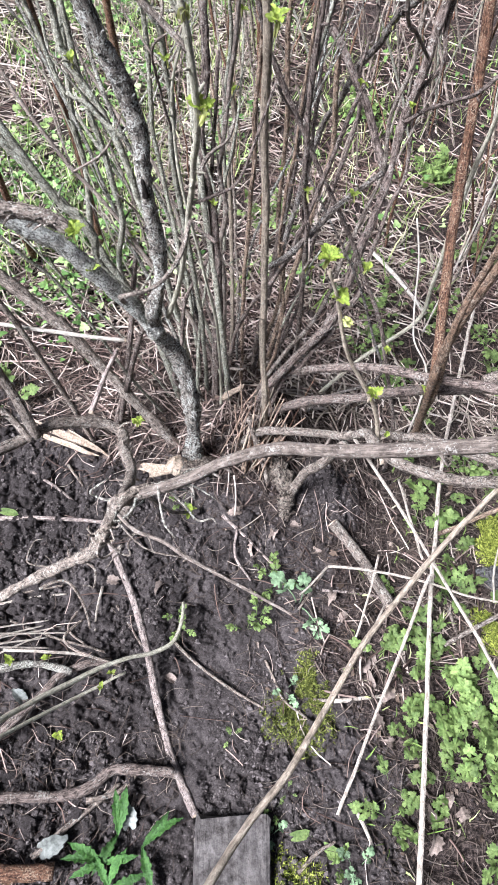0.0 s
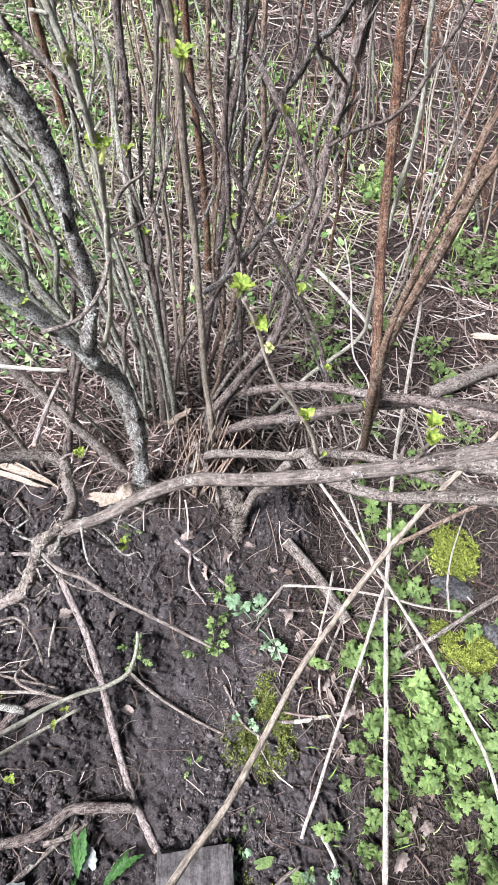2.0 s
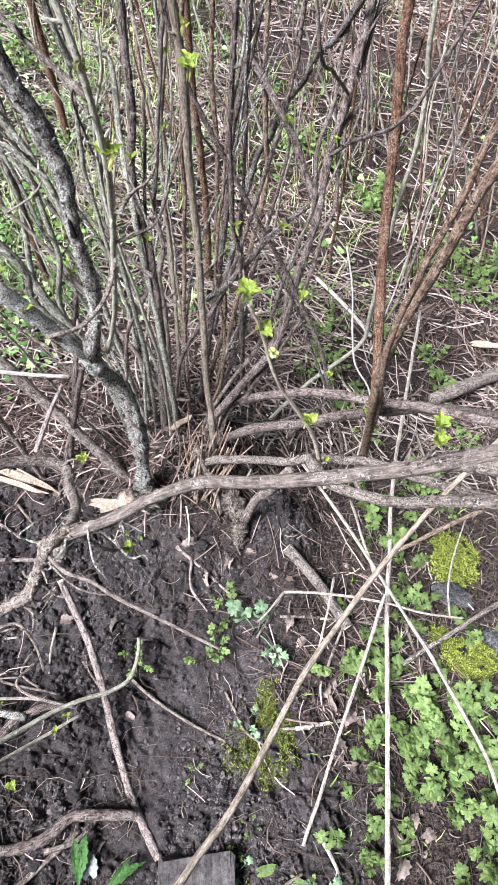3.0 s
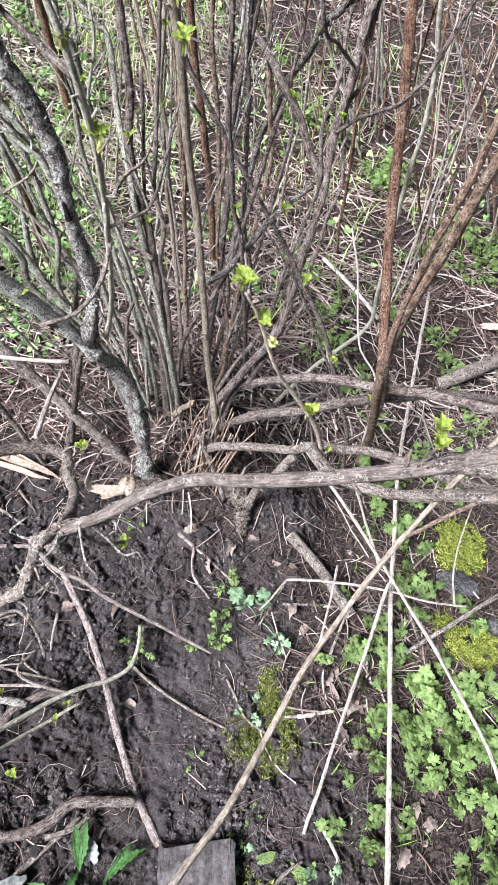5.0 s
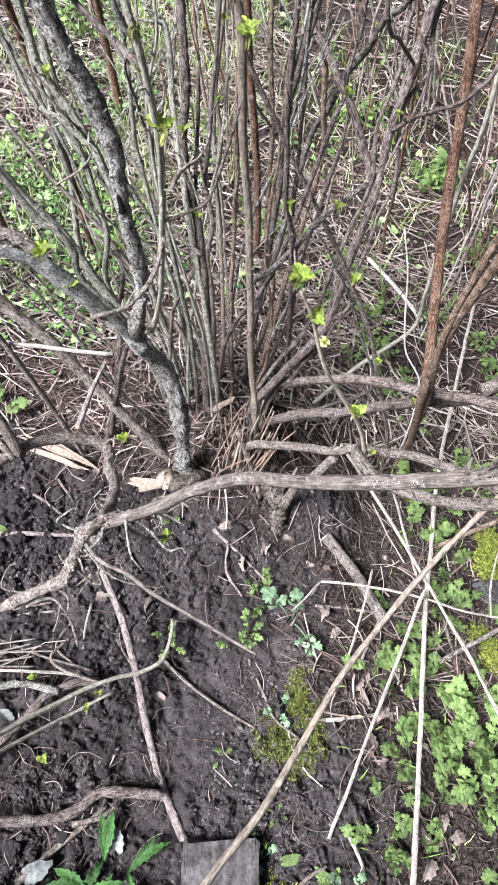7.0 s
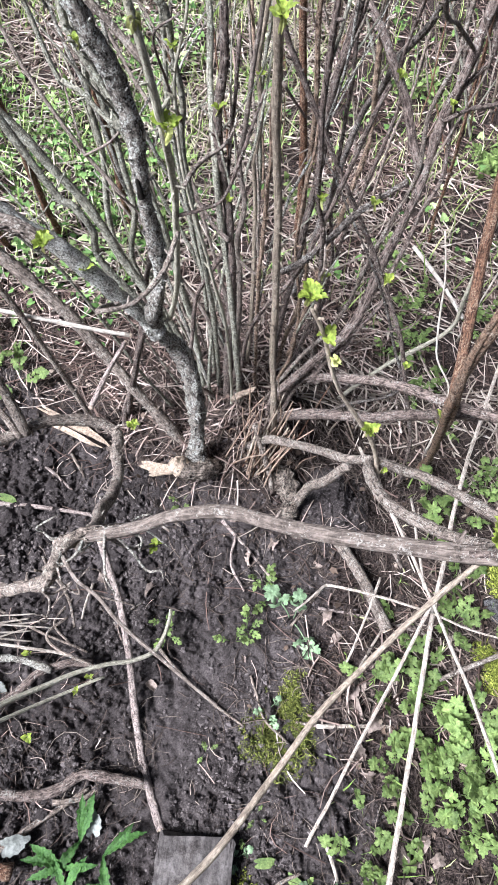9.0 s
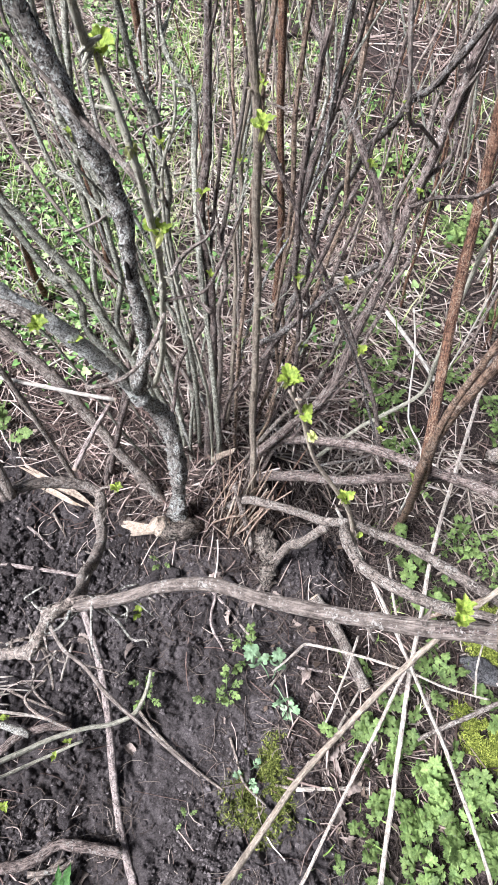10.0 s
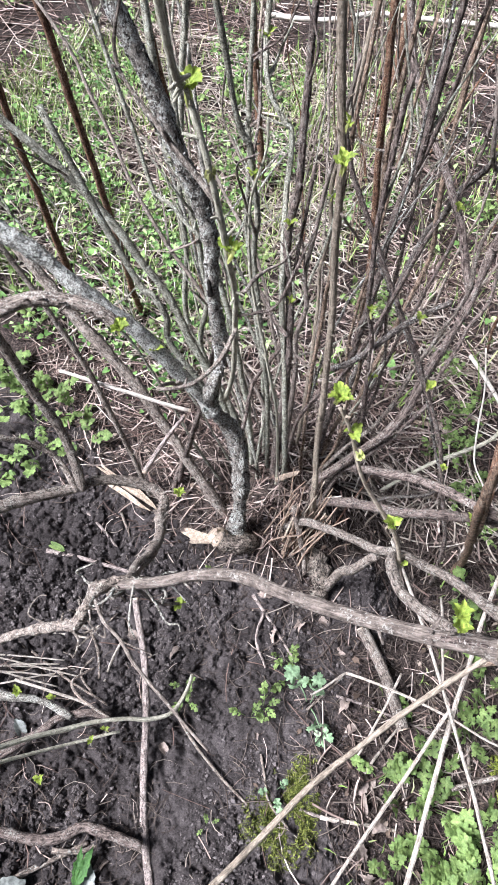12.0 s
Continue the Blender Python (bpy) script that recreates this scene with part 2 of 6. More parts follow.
def bare(x, y):
    """1 where the soil is dug and bare, 0 where litter and weeds cover it."""
    x, y = np.asarray(x, float), np.asarray(y, float)
    edge = 0.44 - 0.18 * np.clip((y - 0.26) / 0.14, 0, 1) + 0.08 * (vnoise(x, y, 0.15, 5) - 0.5)
    a = 1 / (1 + np.exp(np.clip((x - edge) / 0.03, -30, 30)))
    back = 0.74 - 0.25 * np.clip(x + 0.1, -0.6, 0.2) + 0.16 * (vnoise(x, y, 0.2, 6) - 0.5)
    bed = 1 / (1 + np.exp(np.clip((np.hypot(x, y * 0.9) - 1.7 - 0.5 * vnoise(x, y, 0.6, 7)) / 0.08, -30, 30)))
    dug = bed * a / (1 + np.exp(np.clip((y - back) / 0.05, -30, 30)))
    heap = np.clip(1.6 * np.exp(-(((x - 0.205) / 0.075) ** 2 + ((y - 0.785) / 0.085) ** 2)) + 0.3 * (vnoise(x, y, 0.05, 15) - 0.5), 0, 1)
    return np.maximum(dug, heap * (heap > 0.35))


def height(x, y):
    """Height of the ground."""
    x, y = np.asarray(x, float), np.asarray(y, float)
    mound = 0.115 * np.exp(-(((x + 0.02) / 0.22) ** 2 + ((y - 0.93) / 0.20) ** 2))
    clod = 0.055 * np.exp(-(((x - 0.21) / 0.07) ** 2 + ((y - 0.80) / 0.07) ** 2))
    trod = np.exp(-(((x - 0.09 - 0.25 * (y - 0.36)) / 0.085) ** 2 + ((y - 0.36) / 0.30) ** 2))
    rough = (1 - 0.85 * trod) * (0.55 + 0.45 * bare(x, y))
    near = np.exp(-((x ** 2 + (y - 0.6) ** 2) / 6.0))
    h = mound + clod - 0.02 * trod
    h = h + 0.05 * (vnoise(x, y, 0.45, 1) - 0.5) * (1 - 0.7 * trod) + 0.10 * (vnoise(x, y, 1.7, 2) - 0.5) * (1 - near)
    for size, tall, seed in ((0.075, 0.022, 3), (0.034, 0.019, 4), (0.016, 0.014, 8), (0.0085, 0.010, 9)):
        u, w = x * math.cos(seed) - y * math.sin(seed), x * math.sin(seed) + y * math.cos(seed)
        warp = 0.6 * size * (vnoise(w, u, size * 1.7, seed + 60) - 0.5)
        h = h + rough * tall * (np.abs(2 * vnoise(u + warp, w - warp, size, seed) - 1) ** 0.8 - 0.45)
    return h


def hz(x, y):
    return float(height(x, y))


def mesh_of(name, verts, faces, mat, smooth=True):
    """A mesh; columns past the third give the place in the wood's grain."""
    verts = np.asarray(verts, float)
    me = bpy.data.meshes.new(name)
    me.from_pydata(verts[:, :3].tolist(), [], [tuple(map(int, f)) for f in faces])
    me.materials.append(mat)
    if verts.shape[1] == 6:
        me.attributes.new("grain", "FLOAT_VECTOR", "POINT").data.foreach_set("vector", verts[:, 3:].ravel())
    if smooth:
        me.polygons.foreach_set("use_smooth", [True] * len(me.polygons))
    me.update()
    return me


WORLD = {}


def part(name, me, parent=None, label="", place=None):
    """Link a mesh under its thing, at a pose given in the world's metres."""
    ob = new(name, me)
    ob.matrix_basis = Matrix.Identity(4) if place is None else place
    if parent is not None:
        ob.parent = parent
        ob.matrix_parent_inverse = WORLD[parent.name].inverted()
    WORLD[ob.name] = ob.matrix_basis.copy()
    return tagged(ob, label) if label else ob


def thing(name, place, label, category, group="", kind=""):
    ob = new(name)
    ob.empty_display_size = 0.05
    ob.matrix_basis = place
    WORLD[ob.name] = place.copy()
    return tagged(ob, label, category, group, kind)


def spline(pts, per=6):
    p = np.array(pts, float)
    if len(p) == 2:
        return np.linspace(p[0], p[1], per + 1)
    p = np.vstack([2 * p[0] - p[1], p, 2 * p[-1] - p[-2]])
    out = []
    for a, b, c, d in zip(p[:-3], p[1:-2], p[2:-1], p[3:]):
        for u in np.arange(per) / per:
            out.append(0.5 * (2 * b + (c - a) * u + (2 * a - 5 * b + 4 * c - d) * u ** 2 + (3 * b - a - 3 * c + d) * u ** 3))
    out.append(p[-2])
    return np.array(out)


def tube(pts, r0, r1, sides=8, per=6, knots=0.0, wobble=0.0, flat=1.0):
    """A tapering stem along a curve, with swollen nodes and a slight wobble: vertices (with their place in the grain) and faces."""
    c = spline(pts, per)
    n = len(c)
    s = np.r_[0, np.cumsum(np.linalg.norm(np.diff(c, axis=0), axis=1))]
    if wobble:
        q = np.arange(0, s[-1] + 0.12, 0.06)
        bend = np.stack([np.interp(s, q, rng.normal(0, wobble, len(q))) for _ in range(3)], 1)
        c = c + bend * np.minimum(1, np.minimum(s, s[-1] - s) / 0.03)[:, None]
    rad = r0 + (r1 - r0) * s / s[-1]
    if knots:
        q = np.arange(0, s[-1] + 0.08, 0.04)
        rad = rad * (1 + knots * 0.45 * np.interp(s, q, rng.normal(0, 1, len(q))) + 0.25 * knots * np.maximum(0, np.sin(s / 0.06 * math.pi + rng.uniform(0, 6))) ** 8)
    t = np.gradient(c, axis=0)
    t /= np.linalg.norm(t, axis=1)[:, None] + 1e-12
    u = np.cross(t[0], (0.3, 0.2, 0.93))
    if np.linalg.norm(u) < 1e-3:
        u = np.cross(t[0], (1, 0, 0))
    verts, shift = [], rng.uniform(0, 3)
    ang = np.arange(sides) * 2 * math.pi / sides
    for i in range(n):
        u = u - t[i] * (u @ t[i])
        u /= np.linalg.norm(u)
        w = np.cross(t[i], u)
        lump = 1 + (knots * 0.45 * rng.normal(0, 1, sides) if knots else 0)
        ring = c[i] + rad[i] * ((np.cos(ang) * lump)[:, None] * u + flat * (np.sin(ang) * lump)[:, None] * w)
        verts.append(np.c_[ring, rad[i] * np.cos(ang) + shift, rad[i] * np.sin(ang), np.full(sides, s[i] + shift)])
    verts = np.vstack(verts)
    faces = [(i * sides + j, i * sides + (j + 1) % sides, (i + 1) * sides + (j + 1) % sides, (i + 1) * sides + j) for i in range(n - 1) for j in range(sides)]
    faces.append(tuple(range(sides))[::-1])
    faces.append(tuple((n - 1) * sides + j for j in range(sides)))
    return verts, faces


def join(pieces):
    verts, faces, k = [], [], 0
    wide = max(p[0].shape[1] for p in pieces)
    for v, f in pieces:
        v = np.asarray(v, float)
        verts.append(v if v.shape[1] == wide else np.c_[v, np.zeros((len(v), wide - v.shape[1]))])
        faces.extend([tuple(i + k for i in g) for g in f])
        k += len(v)
    return np.vstack(verts), faces


def moved(piece, m):
    v = np.array(piece[0], float)
    q = np.array(m)
    v[:, :3] = v[:, :3] @ q[:3, :3].T + q[:3, 3]
    return v, piece[1]


def leaf_blade(length, width, lobes=3, depth=0.35, teeth=0.06, cup=0.25, fold=0.25, steps=30, seed=0):
    """A lobed, toothed leaf lying along +x from its stalk at the origin."""
    r = np.random.default_rng(seed)
    a = np.linspace(-math.pi, math.pi, steps, endpoint=False)
    lob = 1 - depth * (0.5 - 0.5 * np.cos(a * lobes)) if lobes else np.ones(steps)
    lob = lob * (1 + teeth * np.sin(a * 13 + r.uniform(0, 6)) + 0.05 * r.normal(0, 1, steps))
    lob *= 1 - 0.55 * np.exp(-((np.abs(a) - math.pi) / 0.35) ** 2)
    rows = [np.zeros((1, 3))]
    for k in (0.4, 0.75, 1.0):
        x = (0.42 + 0.58 * lob * np.cos(a) * k) * length
        y = lob * np.sin(a) * k * width * 0.5
        z = fold * np.abs(y) - cup * length * (x / length - 0.4) ** 2 + 0.012 * length * r.normal(0, 1, steps) * k
        rows.append(np.c_[x, y, z])
    rows[0][0] = (0.42 * length, 0, 0)
    f = [(0, 1 + j, 1 + (j + 1) % steps) for j in range(steps)]
    for q in range(2):
        b = 1 + q * steps
        f += [(b + j, b + steps + j, b + steps + (j + 1) % steps, b + (j + 1) % steps) for j in range(steps)]
    return np.vstack(rows), f


def scalloped_leaf(length, width, lobes=5, depth=0.34, scallop=0.09, cup=0.3, fold=0.2, seed=0, steps=48):
    """A leaf with rounded lobes, notched between them and scalloped along the edge, lying along +x."""
    r = np.random.default_rng(seed)
    a = np.linspace(-math.pi, math.pi, steps, endpoint=False)
    big = np.abs(np.cos(a * lobes / 2)) ** 0.7
    small = np.abs(np.cos(a * lobes * 1.5 + 0.3)) ** 0.8
    lob = (1 - depth + depth * big) * (1 - scallop + scallop * small) * (1 + 0.05 * r.normal(0, 1, steps))
    lob *= 1 - 0.6 * np.exp(-((np.abs(a) - math.pi) / 0.38) ** 2)
    rows = [np.array([(0.40 * length, 0, 0)])]
    wave = r.uniform(0, 6)
    for k in (0.35, 0.7, 1.0):
        x = (0.40 + 0.60 * lob * np.cos(a) * k) * length
        y = lob * np.sin(a) * k * width * 0.5
        z = fold * np.abs(y) - cup * length * (x / length - 0.4) ** 2 - 0.35 * cup * y * y / width + 0.05 * length * k * k * np.sin(a * lobes + wave)
        rows.append(np.c_[x, y, z])
    f = [(0, 1 + j, 1 + (j + 1) % steps) for j in range(steps)]
    for q in range(2):
        b = 1 + q * steps
        f += [(b + j, b + steps + j, b + steps + (j + 1) % steps, b + (j + 1) % steps) for j in range(steps)]
    return np.vstack(rows), f


def aim(place, direction, twist=0.0, size=1.0):
    """A pose with +x along a direction and +z as far up as may be."""
    x = Vector(direction).normalized()
    z = Vector((0, 0, 1)) if abs(x.z) < 0.97 else Vector((0, 1, 0))
    y = z.cross(x).normalized()
    z = x.cross(y)
    m = Matrix((x, y, z)).transposed().to_4x4()
    return Matrix.Translation(place) @ m @ Matrix.Rotation(twist, 4, "X") @ Matrix.Scale(size, 4)

# ---- ground ----
def ground():
    xs = np.unique(np.r_[np.linspace(-60, -2.4, 30), np.linspace(-2.4, -0.8, 60), np.arange(-0.8, 0.48, 0.003), np.arange(0.48, 0.9, 0.008), np.linspace(0.9, 2.4, 50), np.linspace(2.4, 60, 30)].round(4))
    ys = np.unique(np.r_[np.linspace(-60, -0.6, 30), np.linspace(-0.6, -0.2, 40), np.arange(-0.2, 1.0, 0.003), np.arange(1.0, 1.5, 0.01), np.linspace(1.5, 5.5, 120), np.linspace(5.5, 60, 30)].round(4))
    gx, gy = np.meshgrid(xs, ys)
    v = np.stack([gx, gy, height(gx, gy)], -1).reshape(-1, 3)
    nx, ny = len(xs), len(ys)
    i = (np.arange(ny - 1)[:, None] * nx + np.arange(nx - 1)[None, :]).ravel()
    f = np.stack([i, i + 1, i + 1 + nx, i + nx], 1)
    me = bpy.data.meshes.new("ground")
    me.vertices.add(len(v))
    me.vertices.foreach_set("co", v.ravel())
    me.loops.add(4 * len(f))
    me.loops.foreach_set("vertex_index", f.ravel().astype(np.int32))
    me.polygons.add(len(f))
    me.polygons.foreach_set("loop_start", np.arange(len(f), dtype=np.int32) * 4)
    me.polygons.foreach_set("use_smooth", np.ones(len(f), bool))
    me.materials.append(SOIL)
    me.attributes.new("duff", "FLOAT", "POINT").data.foreach_set("value", np.clip(1 - bare(v[:, 0], v[:, 1]), 0, 1))
    me.update(calc_edges=True)
    return tagged(new("ground", me), "dark crumbly garden soil, dug bare in front of the shrub", "ground", kind="structure")


ground()

# ---- the currant bush ----
bush = thing("currant_bush", pose(0, 0.92, hz(0, 0.92)), "old many-stemmed currant shrub with lichen and first spring leaves", "shrub")


CURVE = {}


def stem(name, pts, r0, r1, mat, knots=0.1, label=""):
    """One woody stem of the bush with its rough bark and short spurs."""
    sides = 16 if r0 > 0.012 else (12 if r0 > 0.0075 else 8)
    p = np.array(pts, float)
    span = float(np.linalg.norm(np.diff(p, axis=0), axis=1).sum())
    per = int(np.clip(span / (len(p) - 1) / 0.009, 4, 14))
    v, f = tube(pts, r0, r1, sides, per, knots * 1.2, 0.0010)
    c = spline(pts, 7)
    pieces = [(v, f)]
    if span > 0.12 and r0 > 0.003:
        for k in range(int(span / 0.055)):
            i = int(rng.integers(2, len(c) - 2))
            r = r0 + (r1 - r0) * i / len(c)
            t = c[i + 1] - c[i - 1]
            d = np.cross(t / np.linalg.norm(t), rng.normal(0, 1, 3))
            d = d / np.linalg.norm(d) + 0.6 * t / np.linalg.norm(t)
            n = rng.uniform(0.003, 0.011)
            pieces.append(tube([c[i], c[i] + d * (r + n * 0.5), c[i] + d * (r + n)], rng.uniform(0.0016, 0.0026), 0.0012, 5, 2, 0.2))
    v, f = join(pieces)
    ob = part(name, mesh_of(name, v, f, mat), bush, label)
    CURVE[ob.name] = c
    return ob


F1 = stem('branch', [(-0.120, 0.314, 0.711), (-0.058, 0.328, 0.756), (-0.018, 0.342, 0.789), (0.026, 0.346, 0.828), (0.074, 0.335, 0.863), (0.126, 0.327, 0.900), (0.178, 0.321, 0.939), (0.230, 0.318, 0.980), (0.300, 0.318, 1.020), (0.400, 0.295, 1.090)], 0.0060, 0.0070, BARK_SMOOTH, 0.06, 'smooth grey-brown branch crossing in front')
stem('branch', [(0.212, 0.321, 0.962), (0.245, 0.312, 0.978), (0.290, 0.290, 0.992), (0.345, 0.255, 1.010), (0.42, 0.20, 1.04)], 0.0082, 0.0078, BARK_GREY, 0.12, 'grey side branch with dark bark')
F1L = stem('branch', [(-0.118, 0.306, 0.724), (-0.142, 0.287, 0.632), (-0.182, 0.292, 0.555), (-0.230, 0.292, 0.482), (-0.280, 0.284, 0.410), (-0.329, 0.273, 0.339), (-0.378, 0.261, 0.267), (-0.426, 0.249, 0.195), (-0.560, 0.240, 0.000)], 0.0070, 0.0084, BARK_GREY, 0.18, 'grey branch with lichen crust')
stem('branch', [(-0.120, 0.330, 0.653), (-0.131, 0.367, 0.591), (-0.144, 0.404, 0.530), (-0.162, 0.444, 0.471), (-0.171, 0.489, 0.414), (-0.186, 0.550, 0.369), (-0.215, 0.603, 0.330), (-0.238, 0.655, 0.308), (-0.286, 0.657, 0.317), (-0.351, 0.615, 0.341), (-0.395, 0.552, 0.352), (-0.442, 0.494, 0.363), (-0.488, 0.437, 0.371), (-0.600, 0.400, 0.360), (-0.850, 0.380, 0.220), (-1.050, 0.360, 0.000)], 0.008, 0.015, BARK_GREY, 0.10, 'bent grey branch')
stem('stem', [(-0.365, 0.575, 0.350), (-0.422, 0.610, 0.450), (-0.471, 0.604, 0.550), (-0.496, 0.595, 0.650), (-0.550, 0.570, 0.820)], 0.0092, 0.0080, BARK_GREY, 0.10, '')
stem('stem', [(-0.370, 0.565, 0.352), (-0.432, 0.593, 0.380), (-0.474, 0.575, 0.420), (-0.506, 0.546, 0.450), (-0.600, 0.500, 0.500)], 0.0062, 0.0055, BARK_GREY, 0.10, '')
stem('twig', [(-0.122, 0.301, 0.708), (-0.090, 0.275, 0.729), (-0.056, 0.259, 0.755), (-0.019, 0.237, 0.777), (0.024, 0.218, 0.793), (0.070, 0.200, 0.804)], 0.0024, 0.0013, BARK_SMOOTH, 0.15, '')
W1 = stem('limb', [(-0.190, 0.955, 0.050), (-0.235, 0.960, 0.190), (-0.287, 0.964, 0.313), (-0.351, 0.964, 0.410), (-0.411, 0.966, 0.507), (-0.479, 0.953, 0.594), (-0.548, 0.939, 0.679), (-0.621, 0.915, 0.755), (-0.700, 0.882, 0.824), (-0.850, 0.820, 0.930)], 0.0085, 0.0075, BARK_OLIVE, 0.10, 'pale lichen-crusted limb leaning outwards')
stem('trunk', [(-0.118, 0.775, -0.010), (-0.111, 0.765, 0.072), (-0.121, 0.784, 0.146), (-0.133, 0.803, 0.220), (-0.152, 0.822, 0.292), (-0.189, 0.835, 0.361), (-0.212, 0.815, 0.415), (-0.216, 0.790, 0.470), (-0.214, 0.778, 0.530)], 0.0185, 0.0125, BARK_LICHEN, 0.24, 'old dark scaly trunk foot')
S1 = stem('trunk', [(-0.196, 0.832, 0.375), (-0.212, 0.808, 0.430), (-0.214, 0.777, 0.517), (-0.205, 0.781, 0.593), (-0.213, 0.780, 0.670), (-0.225, 0.776, 0.750), (-0.236, 0.777, 0.827), (-0.258, 0.774, 0.895), (-0.285, 0.764, 0.958), (-0.312, 0.755, 1.022), (-0.343, 0.743, 1.086), (-0.376, 0.731, 1.150), (-0.440, 0.700, 1.300), (-0.500, 0.670, 1.480)], 0.0130, 0.0096, BARK_LICHEN, 0.18, 'old trunk crusted with grey lichen')
S2 = stem('limb', [(-0.208, 0.786, 0.455), (-0.228, 0.779, 0.484), (-0.263, 0.759, 0.552), (-0.304, 0.736, 0.616), (-0.349, 0.714, 0.677), (-0.400, 0.688, 0.727), (-0.451, 0.671, 0.779), (-0.504, 0.647, 0.823), (-0.558, 0.624, 0.867), (-0.700, 0.560, 0.970), (-0.850, 0.500, 1.050)], 0.0130, 0.0118, BARK_PALE, 0.16, 'limb crusted with grey lichen')
stem('limb', [(-0.257, 0.566, 0.836), (-0.285, 0.562, 0.848), (-0.321, 0.548, 0.855), (-0.353, 0.530, 0.854), (-0.378, 0.505, 0.844), (-0.450, 0.455, 0.800), (-0.600, 0.400, 0.600), (-0.760, 0.370, 0.300), (-0.840, 0.360, -0.020)], 0.0088, 0.0125, BARK_GREY, 0.08, '')
C1 = stem('stem', [(0.030, 0.878, 0.050), (0.022, 0.859, 0.187), (-0.015, 0.886, 0.355), (-0.038, 0.902, 0.506), (-0.059, 0.904, 0.640), (-0.076, 0.897, 0.757), (-0.091, 0.881, 0.859), (-0.096, 0.861, 0.948), (-0.118, 0.845, 1.060), (-0.150, 0.820, 1.250), (-0.180, 0.800, 1.500)], 0.0070, 0.0052, CANE_PALE, 0.08, 'straight tan stem')
C2 = stem('twig', [(0.217, 0.600, 0.485), (0.199, 0.628, 0.507), (0.171, 0.617, 0.592), (0.100, 0.585, 0.720), (0.059, 0.563, 0.831), (0.039, 0.551, 0.877)], 0.0038, 0.0020, CANE_BEIGE, 0.12, '')
D1 = stem('stem', [(0.345, 0.925, 0.000), (0.317, 0.934, 0.161), (0.279, 0.941, 0.253), (0.240, 0.948, 0.345), (0.201, 0.955, 0.436), (0.149, 0.959, 0.522), (0.094, 0.964, 0.607), (0.033, 0.970, 0.690), (-0.030, 0.975, 0.774), (-0.100, 0.970, 0.880), (-0.150, 0.955, 1.000)], 0.0050, 0.0036, BARK_DARK, 0.10, '')
D3 = stem('stem', [(0.000, 0.930, 0.050), (0.003, 0.933, 0.176), (0.033, 0.951, 0.240), (0.063, 0.969, 0.302), (0.096, 0.988, 0.362), (0.116, 1.019, 0.426), (0.119, 1.060, 0.494), (0.130, 1.102, 0.565), (0.138, 1.141, 0.640), (0.132, 1.171, 0.724), (0.140, 1.197, 0.817), (0.141, 1.222, 0.913), (0.150, 1.260, 1.100), (0.160, 1.300, 1.250)], 0.0095, 0.0068, BARK_DARK, 0.16, '')
D3b = stem('limb', [(0.136, 1.141, 0.600), (0.134, 1.160, 0.622), (0.099, 1.196, 0.666), (0.065, 1.231, 0.710), (0.023, 1.260, 0.749), (-0.018, 1.287, 0.789), (-0.063, 1.308, 0.823), (-0.099, 1.332, 0.866), (-0.137, 1.354, 0.910), (-0.200, 1.380, 1.050)], 0.0078, 0.0062, BARK_DARK, 0.10, '')
E3 = stem('stem', [(0.040, 1.055, 0.000), (0.046, 1.050, 0.087), (0.054, 1.021, 0.242), (0.041, 0.993, 0.375), (0.028, 0.966, 0.490), (0.016, 0.939, 0.591), (0.004, 0.912, 0.679), (-0.012, 0.885, 0.756), (-0.030, 0.860, 0.900), (-0.040, 0.840, 1.100)], 0.0058, 0.0034, BARK_DARK, 0.10, '')
stem('branch', [(0.020, 0.980, 0.120), (0.038, 0.974, 0.206), (0.108, 0.956, 0.276), (0.176, 0.930, 0.337), (0.239, 0.897, 0.390), (0.297, 0.856, 0.435), (0.348, 0.817, 0.481), (0.393, 0.781, 0.526), (0.560, 0.660, 0.640), (0.750, 0.550, 0.720)], 0.0096, 0.0078, BARK_DARK, 0.10, 'low branch spreading sideways')
H2 = stem('branch', [(0.000, 0.910, 0.100), (0.032, 0.898, 0.161), (0.084, 0.844, 0.284), (0.135, 0.811, 0.357), (0.186, 0.799, 0.399), (0.237, 0.811, 0.418), (0.296, 0.843, 0.413), (0.370, 0.896, 0.376), (0.550, 0.980, 0.330), (0.800, 1.030, 0.250), (1.000, 1.050, 0.000)], 0.0096, 0.0086, BARK_DARK, 0.10, 'low branch spreading sideways')
stem('branch', [(-0.020, 0.830, 0.110), (0.017, 0.810, 0.199), (0.074, 0.773, 0.277), (0.125, 0.735, 0.344), (0.170, 0.699, 0.406), (0.208, 0.673, 0.468), (0.243, 0.640, 0.519), (0.275, 0.608, 0.567), (0.400, 0.500, 0.680), (0.550, 0.420, 0.800)], 0.0090, 0.0066, BARK_GREY, 0.10, 'low branch spreading sideways')
stem('branch', [(0.119, 0.765, 0.000), (0.119, 0.759, 0.060), (0.132, 0.752, 0.170), (0.150, 0.720, 0.270), (0.172, 0.702, 0.380)], 0.0115, 0.0080, BARK_GREY, 0.12, 'arched branch rising from the stump')
stem('branch', [(0.205, 0.676, 0.462), (0.185, 0.625, 0.515), (0.208, 0.550, 0.575), (0.270, 0.508, 0.620), (0.310, 0.470, 0.690), (0.350, 0.455, 0.730), (0.450, 0.420, 0.800)], 0.0085, 0.0072, BARK_GREY, 0.10, 'low branch spreading sideways')
